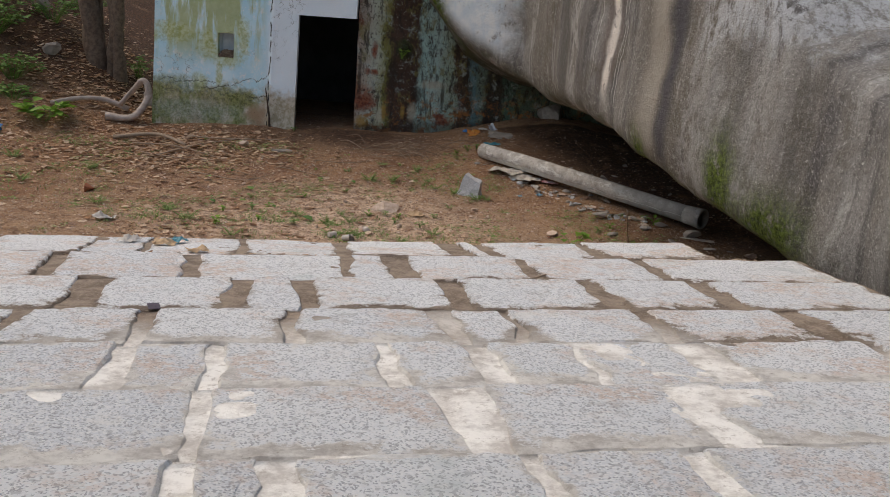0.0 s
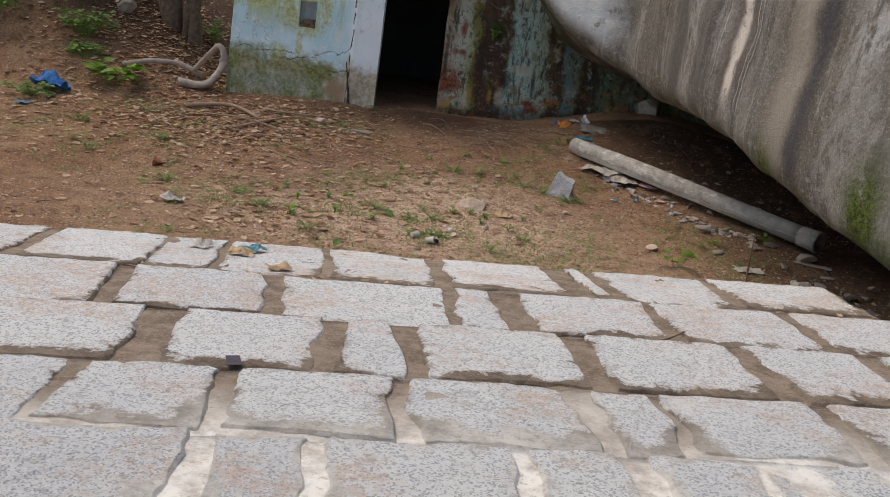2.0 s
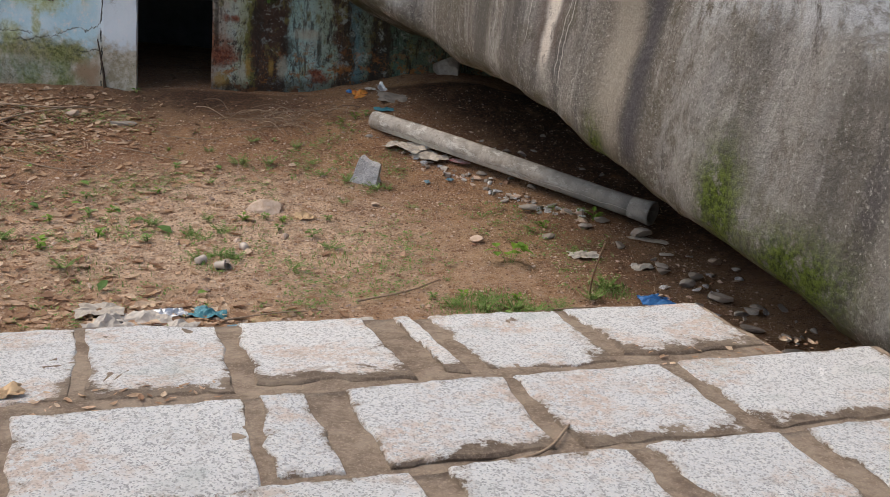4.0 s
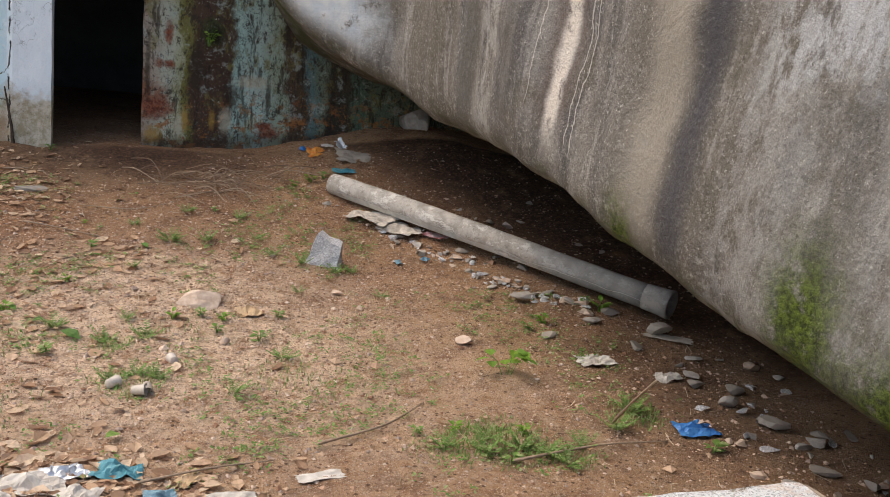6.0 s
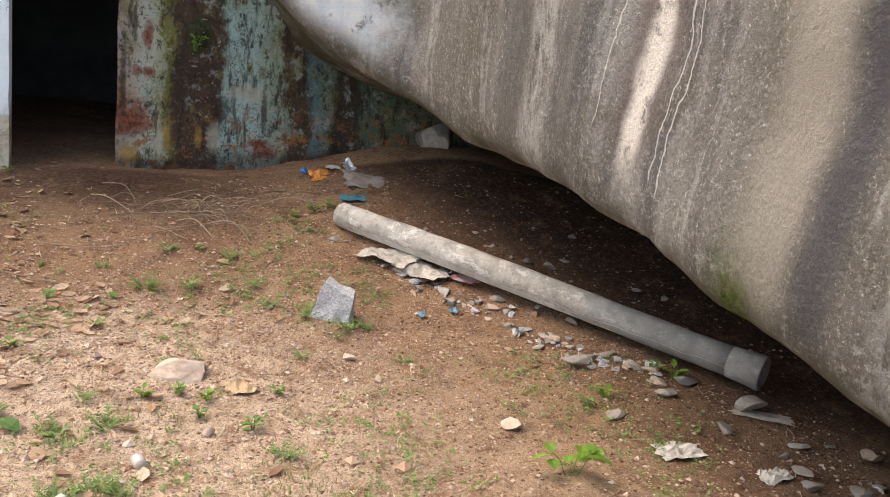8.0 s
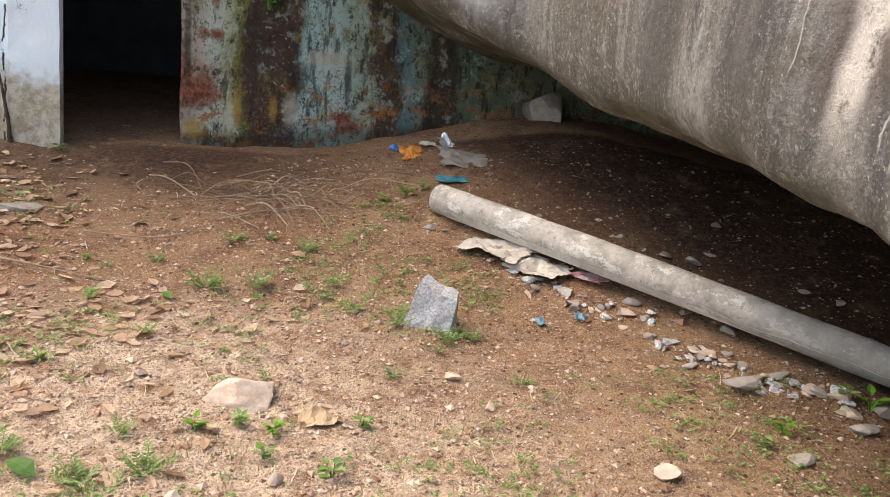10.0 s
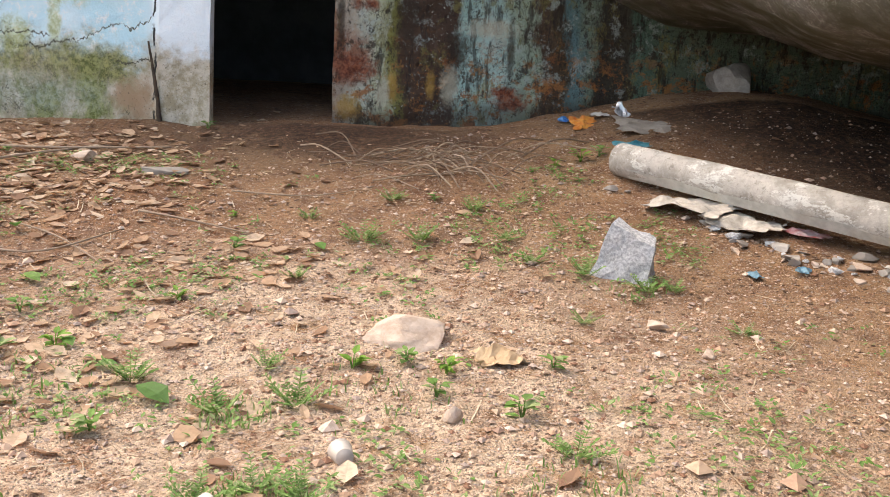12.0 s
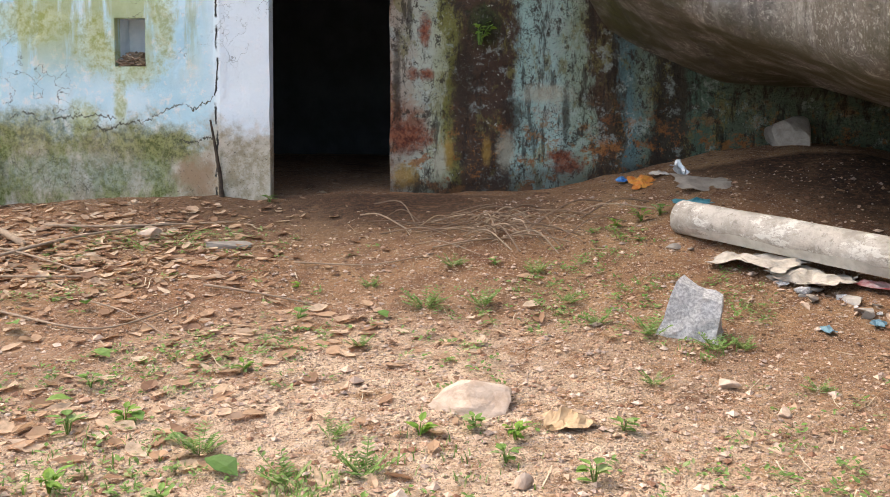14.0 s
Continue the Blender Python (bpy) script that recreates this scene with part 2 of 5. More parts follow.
    k.bump(k.math("ADD", k.noise(34, 6, 0.8), k.math("MULTIPLY", k.noise(6, 6, 0.7), 2.0)), 1.0, 0.022)
    return k.m


NICHE = (-1.76, -1.50, 1.02, 1.40)


def patch(k, x, z, cx, cz, hx, hz, grain=7, cut=0.5):
    """Ragged stain of half size hx, hz round (cx, cz) on a wall."""
    u = k.math("DIVIDE", k.math("SUBTRACT", x, cx), hx)
    v = k.math("DIVIDE", k.math("SUBTRACT", z, cz), hz)
    d = k.math("ADD", k.math("MULTIPLY", u, u), k.math("MULTIPLY", v, v))
    d = k.math("ADD", d, k.math("MULTIPLY", k.math("SUBTRACT", k.noise(grain, 6, 0.8), cut), 4.5))
    return k.ramp(d, 1.9, -0.1)


def make_blue_plaster():
    k = Mat("limewashed_blue_plaster", 0.9)
    x, y, z = k.axis()
    streak = k.noise(3.0, 5, 0.65, k.scaled(1.6, 1.6, 0.22))
    c = k.mix(k.ramp(k.noise(1.6, 5), 0.35, 0.65), (0.50, 0.75, 0.84), (0.70, 0.86, 0.91))
    c = k.mix(k.ramp(k.noise(9, 6, 0.8), 0.52, 0.66), c, (0.84, 0.87, 0.87))
    c = k.mix(k.math("MULTIPLY", k.ramp(x, -1.02, -0.86), 0.8), c, (0.86, 0.89, 0.93))
    algae = k.math("MULTIPLY", k.ramp(streak, 0.43, 0.57), k.math("MULTIPLY", k.ramp(z, 0.8, 1.35), k.ramp(x, -0.95, -1.2)))
    c = k.mix(k.math("MULTIPLY", algae, 0.9), c, k.mix(k.noise(7, 5, 0.7), (0.30, 0.33, 0.08), (0.58, 0.62, 0.36)))
    low = k.math("ADD", z, k.math("MULTIPLY", k.math("SUBTRACT", k.noise(2.4, 6, 0.7), 0.5), 0.9))
    bare = k.ramp(low, 0.62, 0.40)
    c = k.mix(bare, c, k.mix(k.ramp(k.noise(6, 6, 0.8), 0.38, 0.62), (0.36, 0.30, 0.20), (0.62, 0.56, 0.46)))
    green = k.math("MULTIPLY", k.ramp(low, 0.66, 0.42), k.math("MULTIPLY", k.ramp(k.noise(2.6, 6, 0.7, k.scaled(1, 1, 0.6)), 0.40, 0.56), k.ramp(x, -0.95, -1.35)))
    c = k.mix(green, c, k.mix(k.ramp(k.noise(18, 6, 0.85), 0.40, 0.60), (0.11, 0.13, 0.03), (0.32, 0.34, 0.15)))
    slime = k.mix(k.ramp(k.noise(14, 6, 0.8), 0.38, 0.60), (0.36, 0.38, 0.10), (0.64, 0.68, 0.42))
    nx, nz = (NICHE[0] + NICHE[1]) / 2, NICHE[2]
    for cx, cz, hx, hz in ((nx + 0.02, nz - 0.02, 0.24, 0.14), (nx - 0.30, nz + 0.18, 0.16, 0.22), (nx - 0.42, 0.62, 0.12, 0.14), (nx - 0.1, nz - 0.3, 0.05, 0.28), (-2.5, nz + 0.35, 0.35, 0.16), (nx + 0.28, nz + 0.30, 0.1, 0.3)):
        c = k.mix(k.math("MULTIPLY", patch(k, x, z, cx, cz, hx, hz), 0.8), c, slime)
    for cx, cz, hx, hz in ((-2.45, 0.52, 0.42, 0.17), (-1.6, 0.42, 0.50, 0.13), (-1.25, 0.38, 0.16, 0.11)):
        c = k.mix(k.math("MULTIPLY", patch(k, x, z, cx, cz, hx, hz, 9), 0.8), c, k.mix(k.ramp(k.noise(22, 6, 0.8), 0.40, 0.6), (0.09, 0.10, 0.03), (0.34, 0.33, 0.13)))
    c = k.mix(k.math("MULTIPLY", patch(k, x, z, -2.1, 0.16, 0.75, 0.15, 12), 0.55), c, k.mix(k.ramp(k.noise(26, 6, 0.8), 0.42, 0.58), (0.20, 0.24, 0.16), (0.46, 0.52, 0.46)))
    c = k.mix(k.math("MULTIPLY", patch(k, x, z, -1.08, 0.14, 0.17, 0.17, 8), 0.9), c, (0.40, 0.26, 0.16))
    c = k.mix(k.math("MULTIPLY", k.ramp(k.noise(60, 4, 0.75), 0.58, 0.7), k.ramp(low, 0.75, 0.3)), c, (0.10, 0.085, 0.06))
    wander = k.math("MULTIPLY", k.math("SUBTRACT", k.noise(5, 6, 0.7, k.scaled(1, 1, 0.3)), 0.5), 0.34)
    for a, b, left, right in ((0.98, 0.24, -2.0, -0.93), (0.62, 0.0, -2.7, -1.75), (0.45, 0.02, -1.25, -0.93)):
        level = k.math("ADD", k.math("ADD", z, wander), k.math("MULTIPLY", x, -b))
        line = k.ramp(k.math("ABSOLUTE", k.math("SUBTRACT", level, a)), 0.009, 0.003)
        line = k.math("MULTIPLY", line, k.math("MULTIPLY", k.ramp(x, left, left + 0.05), k.ramp(x, right, right - 0.03)))
        c = k.mix(k.math("MULTIPLY", line, k.ramp(k.noise(6, 4), 0.34, 0.46)), c, (0.09, 0.085, 0.06))
    wv = k.node("ShaderNodeVectorMath", i0=k.geo, i1=k.node("ShaderNodeTexNoise", Vector=k.geo, Scale=5.0, Detail=4.0).outputs["Color"]).outputs[0]
    crack = k.ramp(k.voronoi(1.9, wv, "DISTANCE_TO_EDGE"), 0.012, 0.002)
    crack = k.math("MULTIPLY", crack, k.ramp(k.noise(1.1, 3), 0.48, 0.6))
    c = k.mix(k.math("MULTIPLY", crack, 0.8), c, (0.10, 0.10, 0.07))
    gap = k.math("ADD", x, k.math("MULTIPLY", k.math("SUBTRACT", k.noise(4, 5, 0.7), 0.5), 0.10))
    split = k.math("MULTIPLY", k.ramp(k.math("ABSOLUTE", k.math("ADD", gap, 0.915)), 0.014, 0.004), k.ramp(k.noise(5, 3, 0.6, k.scaled(0.2, 0.2, 1)), 0.40, 0.48))
    c = k.mix(split, c, (0.03, 0.03, 0.03))
    k.color(c)
    k.bump(k.math("SUBTRACT", k.math("ADD", k.noise(28, 6, 0.7), k.math("MULTIPLY", k.noise(5, 4), 1.6)), k.math("MULTIPLY", crack, 1.5)), 0.7, 0.012)
    return k.m


def make_stained_plaster():
    k = Mat("stained_peeling_plaster", 0.85)
    x, y, z = k.axis()
    warp = k.math("MULTIPLY", k.math("ADD", k.math("SUBTRACT", k.noise(2.2, 4, 0.6, k.scaled(1, 1, 0.6)), 0.5), k.math("MULTIPLY", k.math("SUBTRACT", k.noise(11, 6, 0.8, k.scaled(1, 1, 0.5)), 0.5), 0.7)), 0.42)
    xw = k.math("ADD", x, warp)
    n = k.t.nodes.new("ShaderNodeValToRGB")
    k.put(n.inputs[0], k.ramp(xw, 0.4, 3.2, False))
    n.color_ramp.interpolation = "EASE"
    bands = [(0.0, (0.30, 0.14, 0.09)), (0.03, (0.50, 0.42, 0.34)), (0.10, (0.58, 0.61, 0.51)), (0.155, (0.50, 0.52, 0.36)), (0.18, (0.24, 0.23, 0.07)), (0.215, (0.10, 0.058, 0.04)), (0.355, (0.085, 0.05, 0.036)), (0.39, (0.42, 0.62, 0.58)), (0.47, (0.48, 0.66, 0.62)), (0.56, (0.38, 0.47, 0.36)),
             (0.585, (0.10, 0.062, 0.042)), (0.66, (0.09, 0.066, 0.04)), (0.69, (0.15, 0.26, 0.28)), (0.74, (0.20, 0.26, 0.20)), (0.765, (0.06, 0.05, 0.04)), (0.85, (0.075, 0.066, 0.05)), (0.88, (0.12, 0.20, 0.15)), (1.0, (0.13, 0.17, 0.12))]
    el = n.color_ramp.elements
    el[0].position, el[0].color = bands[0][0], (*bands[0][1], 1)
    el[1].position, el[1].color = bands[-1][0], (*bands[-1][1], 1)
    for p, q in bands[1:-1]:
        e = el.new(p)
        e.color = (*q, 1)
    c = n.outputs[0]
    c = k.mix(k.math("MULTIPLY", k.ramp(k.noise(5, 6, 0.8), 0.54, 0.62), 0.55), c, (0.52, 0.60, 0.57))
    c = k.mix(k.math("MULTIPLY", k.ramp(k.noise(3.4, 6, 0.8, k.scaled(1, 1, 0.6, None, (2, 7, 1))), 0.53, 0.62), 0.7), c, (0.25, 0.22, 0.08))
    rust = k.math("MULTIPLY", k.ramp(k.noise(5, 6, 0.8, k.scaled(1, 1, 1.3, None, (9, 1, 3))), 0.52, 0.60), k.ramp(z, 0.9, 0.3))
    c = k.mix(k.math("MULTIPLY", rust, 0.9), c, k.mix(k.noise(9, 4), (0.34, 0.09, 0.04), (0.50, 0.24, 0.07)))
    door = k.math("MULTIPLY", k.math("MULTIPLY", k.ramp(xw, 0.78, 0.62), k.ramp(z, 0.78, 0.62)), k.math("MULTIPLY", k.ramp(z, 0.28, 0.42), k.ramp(k.noise(10, 5, 0.75), 0.36, 0.5)))
    c = k.mix(k.math("MULTIPLY", door, 0.8), c, (0.36, 0.13, 0.07))
    peel = k.voronoi(5.5, k.node("ShaderNodeVectorMath", i0=k.geo, i1=k.node("ShaderNodeTexNoise", Vector=k.geo, Scale=7.0, Detail=5.0).outputs["Color"]).outputs[0], "DISTANCE_TO_EDGE")
    crack = k.math("MULTIPLY", k.ramp(peel, 0.03, 0.006), k.ramp(k.noise(2.3, 3), 0.44, 0.56))
    c = k.mix(k.math("MULTIPLY", crack, 0.8), c, (0.05, 0.04, 0.03))
    c = k.mix(k.math("MULTIPLY", k.ramp(k.noise(4, 6, 0.75, k.scaled(2.2, 2.2, 0.42)), 0.545, 0.62), 0.75), c, (0.04, 0.03, 0.025))
    c = k.mix(k.math("MULTIPLY", k.ramp(k.noise(17, 6, 0.85), 0.545, 0.61), 0.8), c, (0.04, 0.03, 0.024))
    c = k.mix(k.math("MULTIPLY", k.ramp(k.noise(22, 5, 0.85, k.scaled(1, 1, 1, None, (4, 4, 4))), 0.60, 0.66), k.ramp(x, 2.3, 1.7)), c, (0.60, 0.60, 0.52))
    c = k.mix(k.math("MULTIPLY", k.ramp(k.noise(7, 6, 0.85, k.scaled(1, 1, 0.6, None, (1, 5, 8))), 0.545, 0.60), 0.85), c, (0.055, 0.04, 0.03))
    c = k.mix(k.math("MULTIPLY", k.ramp(k.noise(6, 6, 0.85, k.scaled(1, 1, 0.8, None, (6, 2, 4))), 0.57, 0.63), k.ramp(z, 1.0, 0.2)), c, (0.42, 0.20, 0.07))
    red = k.mix(k.ramp(k.noise(24, 5, 0.8), 0.4, 0.6), (0.15, 0.04, 0.025), (0.38, 0.13, 0.07))
    for cx, cz, hx, hz in ((0.60, 0.46, 0.17, 0.12), (0.62, 0.96, 0.05, 0.05), (0.73, 0.95, 0.06, 0.05), (1.80, 0.30, 0.12, 0.05), (1.86, 0.22, 0.14, 0.06), (0.72, 1.3, 0.05, 0.12)):
        c = k.mix(k.math("MULTIPLY", patch(k, x, z, cx, cz, hx, hz, 16), 1.0), c, red)
    for cx, cz, hx, hz in ((0.91, 0.32, 0.04, 0.13), (1.21, 0.34, 0.035, 0.11), (0.56, 0.14, 0.10, 0.10)):
        c = k.mix(k.math("MULTIPLY", patch(k, x, z, cx, cz, hx, hz, 16), 0.8), c, (0.50, 0.30, 0.08))
    for cx, cz, hx, hz in ((1.36, 0.34, 0.07, 0.14), (0.84, 0.26, 0.05, 0.12), (1.68, 0.80, 0.20, 0.07)):
        c = k.mix(k.math("MULTIPLY", patch(k, x, z, cx, cz, hx, hz, 20), 0.75), c, (0.60, 0.56, 0.44))
    for cx, cz, hx, hz in ((0.50, 0.9, 0.03, 0.4), (1.84, 0.65, 0.03, 0.22), (1.02, 0.9, 0.08, 0.3), (1.42, 0.62, 0.1, 0.14)):
        c = k.mix(k.math("MULTIPLY", patch(k, x, z, cx, cz, hx, hz, 14), 0.8), c, (0.05, 0.035, 0.025))
    c = k.mix(k.math("MULTIPLY", patch(k, x, z, 1.19, 1.33, 0.12, 0.16, 10), 0.8), c, k.mix(k.ramp(k.noise(18, 5), 0.4, 0.6), (0.02, 0.03, 0.01), (0.07, 0.10, 0.03)))
    foot = k.math("ADD", z, k.math("MULTIPLY", k.math("SUBTRACT", k.noise(3, 5), 0.5), 0.25))
    c = k.mix(k.math("MULTIPLY", k.ramp(k.math("SUBTRACT", foot, k.math("MULTIPLY", k.ramp(x, 0.4, 2.8, False), 0.22)), 0.13, 0.0), 0.6), c, (0.05, 0.035, 0.026))
    k.color(c)
    k.bump(k.math("ADD", k.noise(20, 6, 0.8), k.math("MULTIPLY", k.noise(6, 6, 0.7), 2.5)), 1.0, 0.03)
    return k.m


def simple(name, a, b, scale=12, rough=0.85, bump=0.4, per="", metal=0.0, coat=None):
    k = Mat(name, rough, metal)
    fac = k.noise(scale, 5, 0.65)
    c = k.mix(k.ramp(fac, 0.3, 0.7), a, b)
    if per:
        v = k.rand() if per == "object" else k.island()
        c = k.mix(v, c, coat or tuple(0.55 * q for q in a))
    k.color(c)
    if bump:
        k.bump(k.noise(scale * 4, 5, 0.7), bump, 0.006)
    return k.m


# ---- shapes ----
def part(name, bm, material, parent=None, label="", smooth=False):
    me = bpy.data.meshes.new(name)
    bmesh.ops.recalc_face_normals(bm, faces=bm.faces)
    bm.to_mesh(me)
    bm.free()
    me.materials.append(material)
    if smooth:
        me.polygons.foreach_set("use_smooth", [True] * len(me.polygons))
    ob = new(name, me)
    if parent:
        ob.parent = parent
    if label:
        tagged(ob, label)
    return ob


def raw(name, verts, faces, material, smooth=False):
    me = bpy.data.meshes.new(name)
    me.from_pydata(verts, [], faces)
    me.materials.append(material)
    if smooth:
        me.polygons.foreach_set("use_smooth", [True] * len(me.polygons))
    return new(name, me)


def fbm(x, y, z, scale, octaves=4):
    return noise.fractal(Vector((x, y, z)) * scale, 1.0, 2.0, octaves)


def lerp(a, b, t):
    return a + (b - a) * t


def steps(x, table):
    """Linear interpolation in a short table of (x, value)."""
    for (x0, v0), (x1, v1) in zip(table, table[1:]):
        if x <= x1:
            return lerp(v0, v1, max(0.0, (x - x0) / (x1 - x0)))
    return table[-1][1]


def bell(d, r):
    return math.exp(-(d / r) ** 2)


# ---- ground ----
def ground_z(x, y):
    z = steps(y, [(-9.5, -0.5), (-5.5, -0.52), (-4.4, -0.54), (-3.4, -0.46), (-2.4, -0.36), (-0.5, -0.07), (0.0, 0.0), (6.0, 0.1)])
    z += 0.39 * bell(math.hypot(x - 3.7, (y - 0.8) * 0.8), 1.5)
    z += 0.10 * max(0.0, min(1.0, (x - 3.0) / 2.0)) * bell(y + 2.0, 2.0)
    z -= 0.10 * max(0.0, min(1.0, (-x - 1.0) / 2.0)) * bell(y, 3.0)
    bank = max(0.0, -x - 2.9 + 0.25 * min(0.0, y + 1)) * max(0.0, min(1.0, (y + 1.2) / 3.0))
    z += min(3.2, 0.55 * bank) + max(0.0, y - 6.0) * 0.22
    return z


def paving_z(x, y):
    return 0.0333 * x - 0.0877 * y - 0.5586


EDGE_A, EDGE_B = Vector((0.0, -8.95)), Vector((4.5, -7.80))
ALONG = (EDGE_B - EDGE_A).normalized()
BACK = Vector((ALONG.y, -ALONG.x))


def paving_point(s, r):
    """The plan of the paving: s along its edge, r back from it."""
    p = EDGE_A + ALONG * s + BACK * r
    return p.x, p.y


# ---- boulder outline ----
LIP = [(0.2, 1.9, 4.6), (0.7, 0.7, 3.6), (1.2, -0.2, 2.7), (1.65, -0.52, 2.02), (2.18, -0.85, 1.47), (2.65, -1.15, 1.24), (3.12, -1.5, 0.98),
       (3.42, -2.5, 0.90), (3.67, -3.4, 0.90), (4.0, -4.4, 0.80), (4.27, -5.1, 0.62), (4.7, -6.07, 0.42), (4.97, -6.7, 0.30),
       (5.3, -7.4, 0.16), (5.55, -8.0, 0.02), (5.9, -9.4, -0.15), (6.3, -11.5, -0.2), (7.2, -15.0, -0.2), (9.0, -19.0, -0.2)]


def lip_curve(n):
    pts = [Vector(p) for p in LIP]
    pts = [2 * pts[0] - pts[1], *pts, 2 * pts[-1] - pts[-2]]
    dense = []
    for i in range(1, len(pts) - 2):
        p0, p1, p2, p3 = pts[i - 1:i + 3]
        for j in range(20):
            t = j / 20
            dense.append(0.5 * (2 * p1 + (p2 - p0) * t + (2 * p0 - 5 * p1 + 4 * p2 - p3) * t * t + (3 * p1 - p0 - 3 * p2 + p3) * t ** 3))
    run = [0.0]
    for a, b in zip(dense, dense[1:]):
        run.append(run[-1] + (b - a).length)
    out, k = [], 0
    for i in range(n):
        d = run[-1] * i / (n - 1)
        while k < len(run) - 2 and run[k + 1] < d:
            k += 1
        out.append((dense[k].lerp(dense[k + 1], (d - run[k]) / max(1e-6, run[k + 1] - run[k])), d))
    return out


LIP_DENSE = lip_curve(200)


def lip_s(x, y):
    return min(LIP_DENSE, key=lambda q: (q[0].x - x) ** 2 + (q[0].y - y) ** 2)[1]


STREAK_S = lip_s(3.97, -4.35)
MOSS_A, MOSS_B = lip_s(4.95, -6.65), lip_s(5.25, -7.3)
PAINT_S = lip_s(2.9, -1.35)

SOIL, GRANITE, MORTAR = make_dirt(), make_granite(), make_mortar()
ROCK, BLUE, STAINED = make_boulder(), make_blue_plaster(), make_stained_plaster()
# near-black plaster: the gloom inside the doorway is put into the colour
DARK_ROOM = simple("room_shade_plaster", (0.05, 0.058, 0.066), (0.085, 0.095, 0.105), 3)


def make_pipe_cement():
    k = Mat("cement_pipe_grey", 0.85)
    c = k.mix(k.ramp(k.noise(7, 6, 0.75), 0.35, 0.65), (0.34, 0.30, 0.26), (0.55, 0.50, 0.45))
    c = k.mix(k.math("MULTIPLY", k.ramp(k.noise(5, 6, 0.8, k.scaled(1, 1, 2)), 0.53, 0.60), 0.75), c, (0.74, 0.71, 0.66))
    c = k.mix(k.math("MULTIPLY", k.ramp(k.noise(22, 5, 0.8), 0.56, 0.64), 0.6), c, (0.20, 0.17, 0.14))
    x = k.math("ADD", k.axis()[0], k.math("MULTIPLY", k.math("SUBTRACT", k.noise(3, 5), 0.5), 0.5))
    c = k.mix(k.math("MULTIPLY", k.ramp(x, 4.3, 4.6), 0.6), c, (0.20, 0.205, 0.21))
    k.color(c)
    k.bump(k.math("ADD", k.noise(30, 6, 0.8), k.math("MULTIPLY", k.noise(8, 4), 1.5)), 0.9, 0.008)
    return k.m


CEMENT = make_pipe_cement()


def build_ground():
    xs = [-60, -40, -25, -16, -11, -8, -6.5] + [-5.5 + 0.09 * i for i in range(140)] + [8, 10, 13, 20, 40, 60]
    ys = [-60, -40, -25, -18, -13, -10.5] + [-9.5 + 0.09 * i for i in range(140)] + [3.6, 4.5, 5.5, 7, 9, 12, 18, 30, 60]
    verts = []
    for y in ys:
        for x in xs:
            z = ground_z(x, y)
            near = 1.0 if abs(x) < 9 and -10 < y < 4 else 0.3
            z += near * (0.035 * fbm(x, y, 0, 0.9) + 0.018 * fbm(x, y, 5, 4.0, 3))
            verts.append((x, y, z))
    w = len(xs)
    faces = [(j * w + i, j * w + i + 1, (j + 1) * w + i + 1, (j + 1) * w + i) for j in range(len(ys) - 1) for i in range(w - 1)]
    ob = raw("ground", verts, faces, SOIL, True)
    damp_shade, sand = ob.data.attributes.new("damp_shade", "FLOAT", "POINT"), ob.data.attributes.new("sand", "FLOAT", "POINT")
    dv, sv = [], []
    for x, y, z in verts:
        # wet door patch, then shade coloured in under the boulder, then the darker bank
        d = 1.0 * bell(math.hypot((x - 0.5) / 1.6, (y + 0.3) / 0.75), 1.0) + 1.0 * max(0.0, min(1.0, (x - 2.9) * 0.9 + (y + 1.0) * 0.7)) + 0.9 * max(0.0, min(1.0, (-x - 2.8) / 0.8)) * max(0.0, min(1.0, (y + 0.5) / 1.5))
        # more painted shade at the boulder's foot
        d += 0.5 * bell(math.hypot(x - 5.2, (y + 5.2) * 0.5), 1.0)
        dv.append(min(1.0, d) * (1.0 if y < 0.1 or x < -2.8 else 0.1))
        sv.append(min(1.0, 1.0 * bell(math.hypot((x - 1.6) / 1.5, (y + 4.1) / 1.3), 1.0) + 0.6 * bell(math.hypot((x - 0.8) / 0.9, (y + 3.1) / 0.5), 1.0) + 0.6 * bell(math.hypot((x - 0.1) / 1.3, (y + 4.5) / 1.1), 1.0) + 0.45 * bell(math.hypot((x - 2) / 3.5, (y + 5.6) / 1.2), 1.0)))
    damp_shade.data.foreach_set("value", dv)
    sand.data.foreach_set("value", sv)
    tagged(ob, "bare red-brown sandy soil with grit, damp by the door, painted shade under the boulder", "ground", kind="structure")


build_ground()


